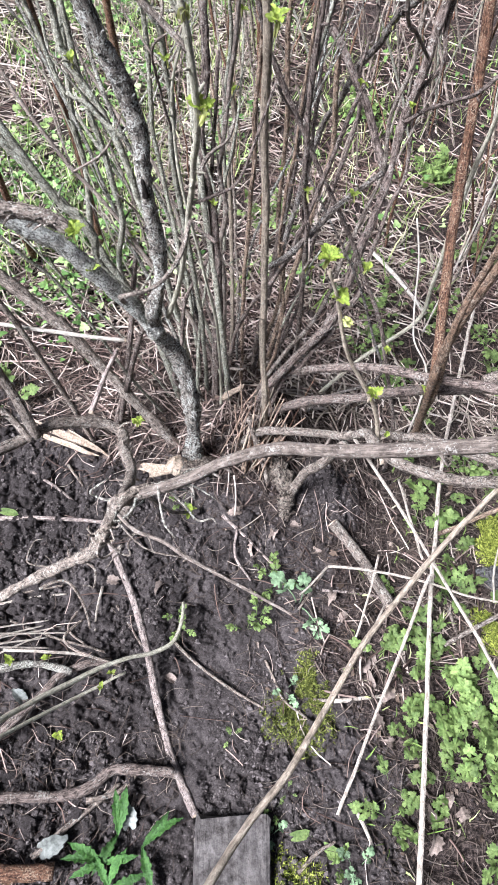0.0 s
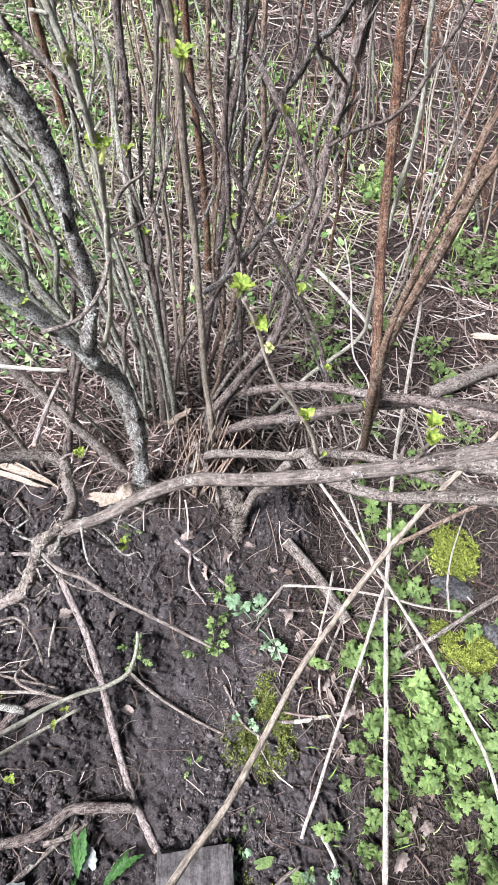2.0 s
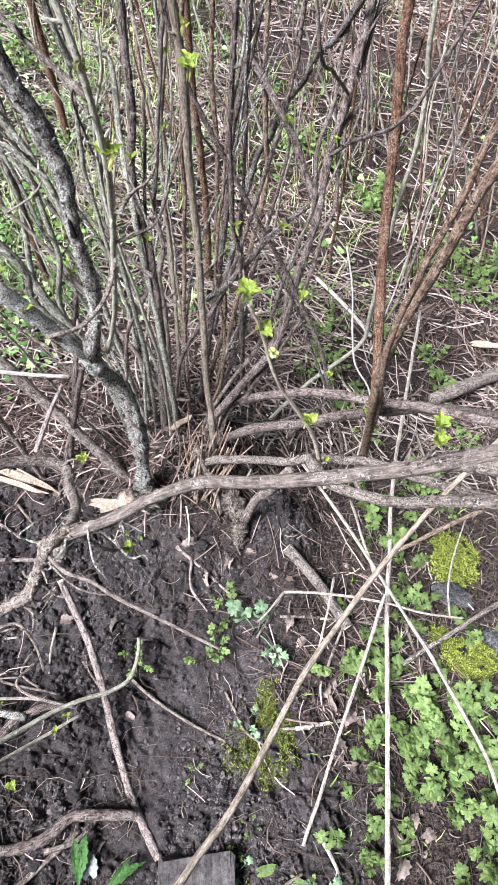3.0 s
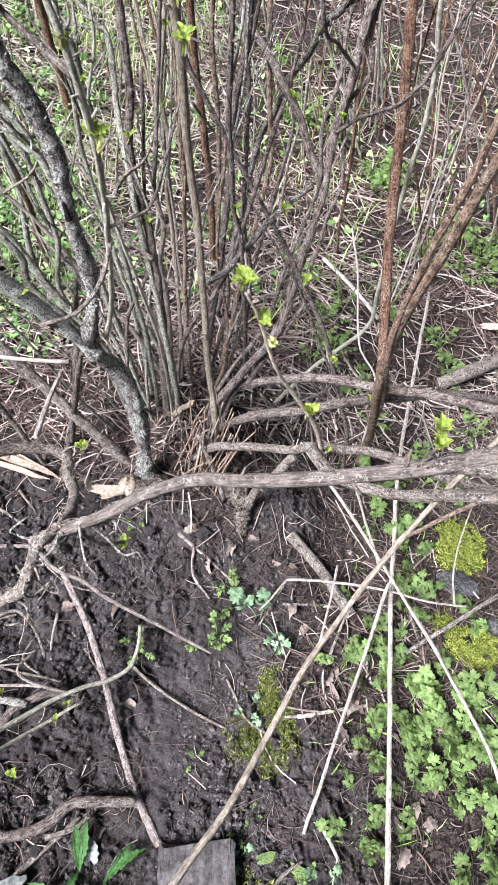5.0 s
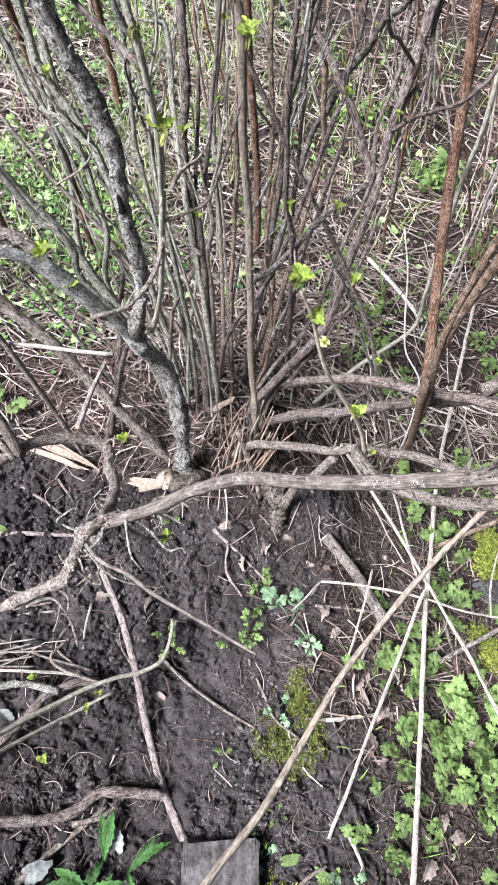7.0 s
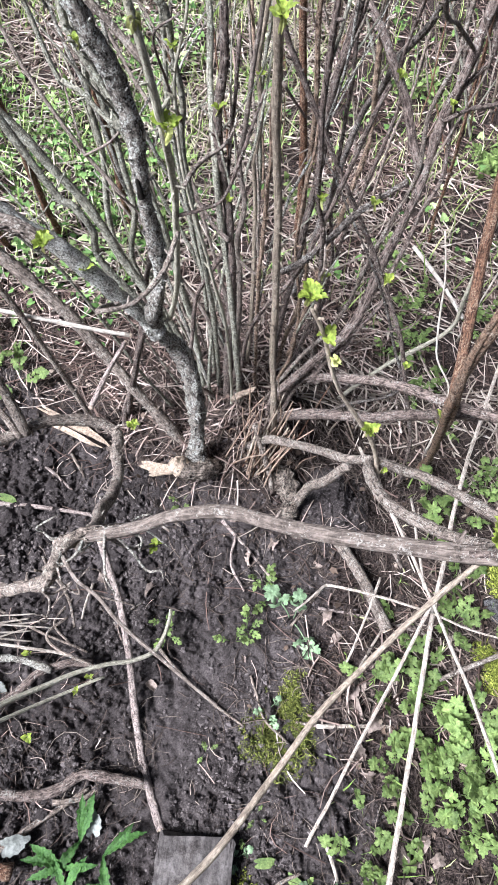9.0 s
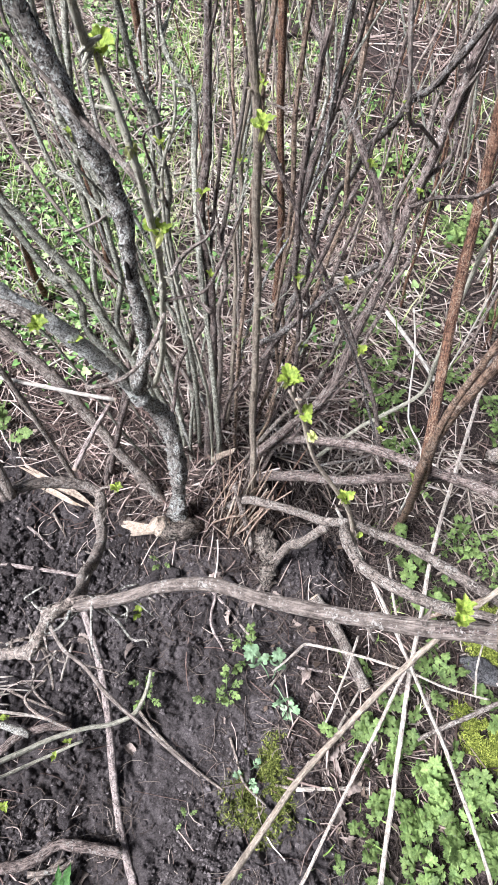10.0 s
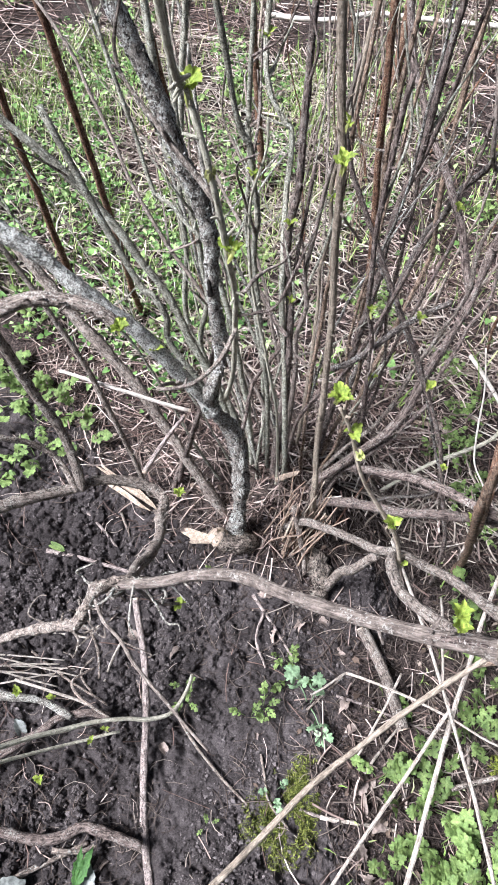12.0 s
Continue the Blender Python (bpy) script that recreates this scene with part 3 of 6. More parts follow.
stem('stem', [(-0.080, 0.810, -0.020), (-0.166, 0.821, 0.055), (-0.260, 0.839, 0.143), (-0.353, 0.858, 0.231), (-0.446, 0.874, 0.319), (-0.545, 0.877, 0.400), (-0.638, 0.880, 0.488), (-0.730, 0.883, 0.576), (-0.900, 0.880, 0.740)], 0.0128, 0.0122, BARK_GREY, 0.16, '')
stem('stem', [(-0.318, 0.845, 0.000), (-0.320, 0.858, 0.037), (-0.317, 0.902, 0.104), (-0.317, 0.942, 0.171), (-0.320, 0.977, 0.239), (-0.330, 1.060, 0.420)], 0.0068, 0.0058, BARK_DARK, 0.10, '')
stem('twig', [(-0.246, 0.722, 0.578), (-0.222, 0.640, 0.670), (-0.193, 0.560, 0.757), (-0.160, 0.584, 0.763), (-0.140, 0.623, 0.781), (-0.138, 0.668, 0.806)], 0.0034, 0.0026, BARK_GREY, 0.15, '')
X7 = stem('stem', [(-0.060, 0.930, 0.080), (-0.120, 0.960, 0.350), (-0.188, 0.997, 0.610), (-0.233, 1.071, 0.721), (-0.264, 1.127, 0.824), (-0.283, 1.131, 0.844), (-0.318, 1.139, 0.883), (-0.345, 1.160, 0.950), (-0.370, 1.200, 1.150)], 0.0068, 0.0046, BARK_OLIVE, 0.10, '')
N1 = stem('stem', [(-0.101, 0.950, 0.071), (-0.117, 0.960, 0.224), (-0.128, 0.970, 0.355), (-0.141, 0.980, 0.466), (-0.153, 0.990, 0.517), (-0.163, 1.000, 0.565), (-0.175, 1.009, 0.593), (-0.191, 1.017, 0.641), (-0.200, 1.026, 0.666), (-0.208, 1.034, 0.722), (-0.206, 1.043, 0.784), (-0.214, 1.051, 0.847), (-0.227, 1.060, 0.911), (-0.262, 1.084, 1.206)], 0.0105, 0.0046, BARK_DARK, 0.10, '')
N1b = stem('stem', [(-0.083, 0.970, 0.003), (-0.100, 0.989, 0.135), (-0.116, 1.007, 0.286), (-0.134, 1.026, 0.398), (-0.152, 1.044, 0.466), (-0.152, 1.063, 0.535), (-0.174, 1.081, 0.604), (-0.176, 1.100, 0.683), (-0.180, 1.141, 0.978)], 0.0068, 0.0034, BARK_SMOOTH, 0.10, '')
stem('limb', [(-0.146, 0.954, 0.547), (-0.190, 1.000, 0.530), (-0.232, 1.054, 0.517), (-0.278, 1.110, 0.500), (-0.328, 1.171, 0.483), (-0.378, 1.241, 0.467)], 0.0043, 0.0014, BARK_DARK, 0.10, '')
stem('limb', [(-0.129, 0.656, 0.881), (-0.129, 0.683, 0.881), (-0.124, 0.711, 0.878), (-0.117, 0.740, 0.874), (-0.115, 0.771, 0.873), (-0.117, 0.803, 0.873)], 0.0028, 0.0014, BARK_GREY, 0.10, '')
T2 = stem('stem', [(-0.192, 0.795, 0.493), (-0.163, 0.739, 0.634), (-0.144, 0.682, 0.780), (-0.130, 0.626, 0.904), (-0.118, 0.570, 0.991), (-0.129, 0.539, 1.092), (-0.148, 0.529, 1.160), (-0.150, 0.503, 1.200), (-0.157, 0.405, 1.471)], 0.0046, 0.0022, GREEN_SHOOT, 0.10, '')
stem('limb', [(0.139, 1.20, 0.83), (0.100, 1.10, 0.90), (0.063, 1.000, 0.982), (-0.028, 1.033, 1.253)], 0.0031, 0.0030, BARK_SMOOTH, 0.10, '')
Q3 = stem('stem', [(-0.050, 1.360, 0.050), (-0.030, 1.400, 0.300), (-0.014, 1.443, 0.515), (0.013, 1.400, 0.617), (0.032, 1.358, 0.708), (0.059, 1.315, 0.787), (0.078, 1.274, 0.858), (0.109, 1.231, 0.917), (0.179, 1.133, 1.171)], 0.0077, 0.0053, BARK_BLACK, 0.10, '')
Q5 = stem('limb', [(-0.042, 0.930, 0.539), (-0.011, 0.934, 0.572), (0.020, 0.938, 0.627), (0.047, 0.942, 0.684), (0.065, 0.946, 0.708), (0.103, 0.950, 0.758)], 0.0060, 0.0045, BARK_BLACK, 0.10, '')
P4 = stem('stem', [(-0.040, 0.980, 0.055), (-0.064, 0.980, 0.240), (-0.082, 0.980, 0.393), (-0.093, 0.980, 0.549), (-0.102, 0.980, 0.689), (-0.114, 0.980, 0.811), (-0.120, 0.980, 0.921), (-0.123, 0.980, 0.962), (-0.136, 0.980, 1.262)], 0.0042, 0.0034, CANE_TAN, 0.10, '')
stem('limb', [(0.132, 1.172, 0.726), (0.165, 1.12, 0.79), (0.185, 1.05, 0.84), (0.199, 1.00, 0.881), (0.211, 0.972, 0.918), (0.231, 0.980, 0.964), (0.302, 1.008, 1.247)], 0.0035, 0.0026, BARK_DARK, 0.10, '')
stem('stem', [(0.130, 1.068, 0.020), (0.209, 1.121, 0.147), (0.326, 1.200, 0.255), (0.312, 1.175, 0.401), (0.290, 1.150, 0.568), (0.276, 1.125, 0.695), (0.268, 1.100, 0.803), (0.245, 1.075, 0.909), (0.217, 1.050, 1.009), (0.170, 1.008, 1.298)], 0.0054, 0.0036, GREEN_SHOOT, 0.10, '')
Q10 = stem('stem', [(-0.035, 1.048, 0.020), (-0.038, 1.089, 0.317), (-0.042, 1.150, 0.594), (-0.047, 1.150, 0.664), (-0.051, 1.150, 0.749), (-0.044, 1.150, 0.826), (-0.044, 1.150, 0.886), (-0.047, 1.150, 0.917), (-0.064, 1.150, 1.216)], 0.0081, 0.0056, BARK_DARK, 0.10, '')
U10 = stem('stem', [(-0.145, 1.008, 0.020), (-0.202, 1.025, 0.335), (-0.286, 1.050, 0.629), (-0.298, 1.050, 0.711), (-0.304, 1.050, 0.802), (-0.314, 1.050, 0.874), (-0.317, 1.050, 0.896), (-0.341, 1.050, 1.194)], 0.0042, 0.0039, BARK_OLIVE, 0.10, '')
U12 = stem('stem', [(-0.087, 1.068, 0.020), (-0.114, 1.121, 0.222), (-0.156, 1.200, 0.403), (-0.172, 1.200, 0.527), (-0.174, 1.200, 0.626), (-0.191, 1.200, 0.721), (-0.188, 1.200, 0.817), (-0.188, 1.200, 0.869), (-0.188, 1.200, 1.169)], 0.0050, 0.0042, CANE_PALE, 0.10, '')
U14 = stem('stem', [(-0.022, 1.048, 0.020), (-0.019, 1.089, 0.182), (-0.013, 1.150, 0.324), (-0.047, 1.150, 0.457), (-0.063, 1.150, 0.589), (-0.075, 1.150, 0.712), (-0.096, 1.150, 0.823), (-0.103, 1.150, 0.905), (-0.118, 1.150, 1.204)], 0.0050, 0.0040, CANE_TAN, 0.10, '')
U15 = stem('stem', [(-0.006, 1.128, 0.020), (0.006, 1.217, 0.282), (0.024, 1.350, 0.524), (0.004, 1.350, 0.648), (-0.015, 1.350, 0.754), (-0.027, 1.350, 0.848), (-0.050, 1.350, 1.147)], 0.0062, 0.0056, CANE_TAN, 0.10, '')
stem('stem', [(0.009, 1.108, 0.020), (0.028, 1.185, 0.334), (0.057, 1.300, 0.627), (0.039, 1.300, 0.726), (0.041, 1.300, 0.827), (0.037, 1.300, 0.880), (0.023, 1.300, 1.179)], 0.0038, 0.0036, BARK_DARK, 0.10, '')
U17 = stem('stem', [(-0.053, 0.968, 0.020), (-0.065, 0.961, 0.114), (-0.082, 0.950, 0.188), (-0.084, 0.950, 0.285), (-0.078, 0.950, 0.358), (-0.056, 0.950, 0.430), (-0.026, 0.950, 0.506), (-0.006, 0.950, 0.586), (0.038, 0.950, 0.881)], 0.0050, 0.0032, BARK_DARK, 0.10, '')
U5 = stem('stem', [(-0.171, 0.988, 0.020), (-0.240, 0.993, 0.198), (-0.344, 1.000, 0.356), (-0.340, 1.000, 0.502), (-0.360, 1.000, 0.596), (-0.374, 1.000, 0.659), (-0.401, 1.000, 0.750), (-0.452, 1.000, 1.043)], 0.0072, 0.0040, BARK_OLIVE, 0.10, '')
U5b = stem('stem', [(-0.211, 1.028, 0.020), (-0.299, 1.057, 0.173), (-0.432, 1.100, 0.307), (-0.446, 1.100, 0.520), (-0.465, 1.100, 0.632), (-0.466, 1.100, 0.761), (-0.467, 1.100, 1.061)], 0.0065, 0.0055, BARK_OLIVE, 0.10, '')
U2 = stem('stem', [(-0.155, 0.968, 0.020), (-0.216, 0.961, 0.347), (-0.308, 0.950, 0.654), (-0.340, 0.950, 0.726), (-0.371, 0.950, 0.774), (-0.399, 0.950, 0.818), (-0.416, 0.950, 0.868), (-0.474, 0.950, 1.158)], 0.0070, 0.0056, BARK_OLIVE, 0.10, '')
stem('limb', [(-0.274, 0.820, 0.796), (-0.303, 0.820, 0.814), (-0.324, 0.820, 0.832), (-0.346, 0.820, 0.839), (-0.364, 0.820, 0.864), (-0.469, 0.820, 1.130)], 0.0034, 0.0025, BARK_OLIVE, 0.10, '')
stem('limb', [(-0.210, 0.800, 0.450), (-0.258, 0.800, 0.516), (-0.304, 0.800, 0.560), (-0.320, 0.800, 0.592), (-0.320, 0.800, 0.626), (-0.347, 0.800, 0.662), (-0.386, 0.800, 0.692), (-0.529, 0.800, 0.922)], 0.0060, 0.0054, BARK_OLIVE, 0.10, '')
V2 = stem('stem', [(-0.000, 1.060, 0.020), (0.015, 1.108, 0.139), (0.036, 1.180, 0.238), (0.026, 1.180, 0.377), (-0.006, 1.180, 0.504), (-0.017, 1.180, 0.619), (-0.026, 1.180, 0.729), (-0.039, 1.180, 0.823), (-0.032, 1.180, 0.909), (-0.019, 1.180, 1.209)], 0.0042, 0.0033, BARK_DARK, 0.10, '')
V3 = stem('stem', [(-0.013, 0.980, 0.020), (-0.004, 0.980, 0.162), (0.008, 0.980, 0.284), (-0.001, 0.980, 0.418), (-0.031, 0.980, 0.541), (-0.039, 0.980, 0.650), (-0.039, 0.980, 0.736), (-0.044, 0.980, 0.811), (-0.056, 0.980, 1.110)], 0.0038, 0.0022, CANE_TAN, 0.10, '')
stem('twig', [(-0.074, 0.820, 0.919), (-0.060, 0.840, 0.890), (-0.047, 0.860, 0.863)], 0.0022, 0.0016, BARK_SMOOTH, 0.10, '')
V5 = stem('stem', [(-0.104, 0.948, 0.020), (-0.140, 0.929, 0.114), (-0.194, 0.900, 0.187), (-0.191, 0.925, 0.275), (-0.195, 0.950, 0.385), (-0.162, 0.975, 0.492), (-0.170, 1.000, 0.537), (-0.199, 1.086, 0.813)], 0.0049, 0.0032, BARK_DARK, 0.10, '')
V6 = stem('stem', [(-0.120, 0.968, 0.020), (-0.164, 0.961, 0.357), (-0.231, 0.950, 0.674), (-0.233, 0.938, 0.778), (-0.243, 0.925, 0.850), (-0.249, 0.912, 0.906), (-0.272, 0.900, 0.960), (-0.342, 0.862, 1.241)], 0.0051, 0.0043, BARK_OLIVE, 0.10, '')
stem('stem', [(0.095, 0.988, 0.020), (0.156, 0.993, 0.144), (0.248, 1.000, 0.248), (0.206, 1.017, 0.348), (0.149, 1.033, 0.447), (0.086, 1.050, 0.532), (0.027, 1.067, 0.595), (-0.017, 1.083, 0.644), (-0.057, 1.100, 0.680)], 0.0042, 0.0014, BARK_BLACK, 0.10, '')


def side_twigs(c, r, count, up=0.5):
    """Short side twigs from a curve."""
    out = []
    for _ in range(count):
        k = int(rng.integers(len(c) // 4, len(c) - 1))
        a = rng.uniform(0, 2 * math.pi)
        d = np.array((math.cos(a), math.sin(a) * 0.7 + 0.15, up + rng.uniform(0, 0.8)))
        d /= np.linalg.norm(d)
        n = rng.uniform(0.08, 0.3)
        e = c[k] + d * n
        if e[1] < 0.62:
            continue
        out.append(tube([c[k], c[k] + d * n * 0.5 + rng.normal(0, 0.01, 3), e + np.array((0, 0, 0.03))], r * 0.5, r * 0.3, 6, 4, 0.12))
    return out


def grow(base, tilt, azimuth, tall, r, bend=0.05, twigs=2, sides=7):
    """One stem rising from a base with a random sway."""
    d = np.array((math.sin(tilt) * math.cos(azimuth), math.sin(tilt) * math.sin(azimuth), math.cos(tilt)))
    k = np.linspace(0, 1, 6)
    sway = np.cumsum(rng.normal(0, bend * 0.45, (6, 3)), axis=0) * k[:, None]
    out = np.array((d[0], d[1], 0)) * (k ** 2)[:, None] * tall * 0.15
    c = np.array(base) + d * tall * k[:, None] + sway + out
    return [tube(c, r, r * 0.55, sides, 6, 0.12, 0.0020)] + side_twigs(spline(c, 4), max(r, 0.0032), twigs)


FILLERS = []
for i in range(3):
    a, q = rng.uniform(0, 2 * math.pi), math.sqrt(rng.uniform(0.02, 1))
    x, y = -0.03 + 0.19 * q * math.cos(a), 1.0 + 0.17 * q * math.sin(a)
    lean_x, lean_y = -0.13 + rng.normal(0, 0.17) + 0.7 * (x + 0.03), abs(rng.normal(0.10, 0.18))
    tilt, az = math.atan(math.hypot(lean_x, lean_y)), math.atan2(lean_y, lean_x)
    mat = (BARK_DARK, BARK_GREY, BARK_SMOOTH, CANE_TAN, BARK_LICHEN, BARK_GREY)[int(rng.integers(6))]
    v, f = join(grow((x, y, hz(x, y) - 0.02), tilt, az, rng.uniform(1.0, 1.5), rng.uniform(0.0022, 0.0050), 0.13, int(rng.integers(1, 5))))
    ob = part("stem", mesh_of("stem", v, f, mat), bush)
    CURVE[ob.name] = v[7 * 4::7, :3]
    FILLERS.append(ob)

# stems spreading low to one side
for i in range(9):
    x, y = rng.uniform(-0.24, -0.06), rng.uniform(0.84, 1.15)
    lean_x, lean_y = -rng.uniform(0.25, 0.75), rng.uniform(-0.02, 0.45)
    v, f = join(grow((x, y, hz(x, y) - 0.02), math.atan(math.hypot(lean_x, lean_y)), math.atan2(lean_y, lean_x), rng.uniform(1.0, 1.4), rng.uniform(0.0022, 0.0050), 0.13, int(rng.integers(2, 5))))
    ob = part("stem", mesh_of("stem", v, f, (BARK_OLIVE, BARK_SMOOTH, BARK_OLIVE, BARK_CRUST, GREEN_SHOOT)[i % 5]), bush)
    CURVE[ob.name] = v[7 * 4::7, :3]
    FILLERS.append(ob)

# thin dry shoots crowding the root collar
for i in range(26):
    a = rng.uniform(0, 2 * math.pi)
    q = 0.095 * math.sqrt(rng.uniform(0.0, 1))
    x, y = 0.010 + q * math.cos(a), 0.84 + q * math.sin(a) * 0.7
    g = hz(x, y)
    d = np.array((rng.normal(0, 0.03), rng.normal(0.02, 0.03), rng.uniform(0.05, 0.17)))
    v, f = tube([(x, y, g - 0.005), np.array((x, y, g + 0.01)) + d * 0.5 + rng.normal(0, 0.006, 3), np.array((x, y, g + 0.01)) + d], rng.uniform(0.0011, 0.0028), 0.0011, 5, 4)
    part("dry_shoot", mesh_of("dry_shoot", v, f, (SHOOT_TAN, CANE_RED, CANE_FAR, SHOOT_TAN, CANE_TAN)[i % 5]), bush)

for i in range(24):
    x, y = 0.008 + rng.normal(0, 0.020), 0.795 + rng.normal(0, 0.014)
    g = hz(x, y)
    d = np.array((rng.normal(0.015, 0.030), rng.normal(0.04, 0.03), rng.uniform(0.11, 0.20)))
    v, f = tube([(x, y, g - 0.01), np.array((x, y, g)) + d * 0.5 + rng.normal(0, 0.005, 3), np.array((x, y, g)) + d], rng.uniform(0.0018, 0.0034), 0.0014, 6, 5)
    part("dry_shoot", mesh_of("dry_shoot", v, f, (SHOOT_TAN, CANE_TAN, SHOOT_TAN, CANE_BEIGE)[i % 4]), bush)
stem("stem", [(0.118, 0.760, -0.01), (0.095, 0.775, 0.030), (0.050, 0.795, 0.090), (0.010, 0.805, 0.180), (-0.012, 0.815, 0.230)], 0.0080, 0.0055, BARK_GREY, 0.14)
stem("stem", [(0.060, 0.760, -0.01), (0.062, 0.775, 0.060), (0.040, 0.800, 0.120)], 0.0070, 0.0050, BARK_GREY, 0.14)
stem("stem", [(-0.080, 0.93, 0.05), (-0.110, 0.90, 0.35), (-0.160, 0.87, 0.58), (-0.195, 0.85, 0.729), (-0.212, 0.85, 0.86), (-0.200, 0.85, 0.945), (-0.204, 0.85, 0.990)], 0.0036, 0.0020, GREEN_SHOOT, 0.10)
# thinner stems beside the dark limb
c = CURVE[D3.name]
for k, (dx, dy, n) in enumerate(((0.024, 0.012, 5), (-0.020, 0.02, 7))):
    w = c[6::n] + np.array((dx, dy, 0.0)) + rng.normal(0, 0.005, c[6::n].shape)
    w[0, 2] = hz(w[0, 0], w[0, 1]) - 0.01
    stem("stem", [tuple(q) for q in w], 0.0048, 0.0036, (BARK_DARK, BARK_GREY)[k], 0.12)

# knobbly joint of the fork, with curled twiglets under it
stem("knot", [(-0.150, 0.289, 0.610), (-0.132, 0.293, 0.668), (-0.118, 0.305, 0.720), (-0.098, 0.324, 0.729), (-0.067, 0.336, 0.732)], 0.0074, 0.0050, BARK_SCALY, 0.42, "swollen knotty joint")
for i in range(18):
    k = CURVE[F1.name][int(rng.integers(0, 12))] if i % 2 else CURVE[F1L.name][int(rng.integers(0, 18))]
    d = np.array((rng.normal(0.01, 0.03), rng.normal(-0.005, 0.02), -rng.uniform(0.006, 0.028)))
    e = k + d + np.array((rng.normal(0, 0.012), rng.normal(0, 0.010), rng.uniform(0.0, 0.015)))
    stem("twig", [k, k + d * 0.5 + rng.normal(0, 0.007, 3), k + d, e, e + rng.normal(0, 0.010, 3)], rng.uniform(0.0011, 0.0022), 0.0008, (BARK_GREY, BARK_CRUST)[i % 2], 0.15)
stem("stem", [(-0.318, 0.866, 0.000), (-0.293, 0.845, 0.166), (-0.270, 0.827, 0.293), (-0.248, 0.809, 0.403), (-0.225, 0.800, 0.480)], 0.0062, 0.0050, BARK_DARK, 0.12)
stem("stem", [(-0.36, 0.80, 0.01), (-0.396, 0.800, 0.117), (-0.444, 0.793, 0.266), (-0.499, 0.787, 0.413), (-0.559, 0.780, 0.531), (-0.66, 0.77, 0.70)], 0.0066, 0.0048, BARK_GREY, 0.12)
# no hole is cut: a raised near-black spindle carries its shade
stem("hollow", [(-0.223, 0.763, 0.752), (-0.225, 0.762, 0.764), (-0.229, 0.763, 0.778)], 0.0058, 0.0022, HOLLOW_SHADE, 0.3, "near-black patch painted as the shade of a hole in the bark")
# long dry wound along the crossing branch
c = CURVE[F1.name]
w = c[44:53] + np.array((0.0002, -0.0046, 0.0042))
stem("wound", [tuple(q) for q in w[::2]], 0.0024, 0.0016, BARK_DARK, 0.2, "dark split in the bark")

# crooked side twigs on the upright stems
for host in (N1, N1b, E3, D3, Q10, U10, U12, U14, U15, U17, U5, U5b, U2, V2, V3, V5, V6, X7, P4, S1, T2, W1):
    c = CURVE[host.name]
    for k in range(int(rng.integers(1, 4))):
        i = int(rng.integers(len(c) // 4, len(c) - 3))
        along = (c[i + 2] - c[i]) / np.linalg.norm(c[i + 2] - c[i])
        a = rng.uniform(0, 2 * math.pi)
        d = np.array((math.cos(a), math.sin(a) * 0.8 + 0.1, 0.0)) * rng.uniform(0.2, 0.6) + along * 0.8
        d /= np.linalg.norm(d)
        n = rng.uniform(0.05, 0.22)
        bend = rng.normal(0, 0.16, 3) * n
        stem("twig", [c[i], c[i] + d * n * 0.35 + bend * 0.6, c[i] + d * n * 0.7 + bend, c[i] + d * n + bend * 0.4 + np.array((0, 0, 0.15 * n))], rng.uniform(0.0018, 0.0032), 0.0012, (BARK_GREY, BARK_OLIVE, BARK_DARK, BARK_SMOOTH)[int(rng.integers(4))], 0.15)

# young leaves
YOUNG = [mesh_of("young_leaf", *scalloped_leaf(0.0185, 0.0165, 5, 0.30, 0.16, 0.5, 0.5, s, 40), LEAF_YOUNG) for s in range(5)]
SPEAR = [mesh_of("bud_sheath", *leaf_blade(0.020, 0.0050, 0, 0, 0.05, 0.2, 1.2, 20, 20 + s), LEAF_BUD) for s in range(3)]


def bud_mesh(s):
    u = np.random.default_rng(s)
    pieces = []
    for k in range(4):
        b = leaf_blade(0.016, 0.011, 0, 0, 0.05, -0.9, 0.9, 14, s * 7 + k)
        pieces.append(moved(b, aim((0, 0, 0), (0.95, 0.14 * math.cos(k * 1.6), 0.14 * math.sin(k * 1.6)), k * 1.6 + u.uniform(0, 1))))
    v, f = join(pieces)
    return mesh_of("bud", v, f, LEAF_BUD)


BUDS = [bud_mesh(s) for s in range(3)]


def leaf_tuft(host, p, count=5, size=1.0, droop=1):
    """Newly opened leaves fanning out of a pale bud sheath at a shoot's tip."""
    a0 = rng.uniform(0, 6)
    p = Vector(p)
    for k in range(count):
        a = a0 + k * 2 * math.pi / count + rng.normal(0, 0.3)
        d = (math.cos(a), math.sin(a), rng.uniform(0.25, 1.3))
        part("young_leaf", YOUNG[int(rng.integers(5))], host, place=aim(p, d, rng.normal(0, 0.35), size * rng.uniform(0.65, 1.15)))
    for k in range(droop):
        tip = Vector((rng.normal(0, 0.15), rng.normal(-0.1, 0.15), 1)) * (0.017 * size)
        part("bud_sheath", SPEAR[int(rng.integers(3))], host, place=aim(p - tip, tip, rng.uniform(0, 6), size * rng.uniform(0.9, 1.2)))


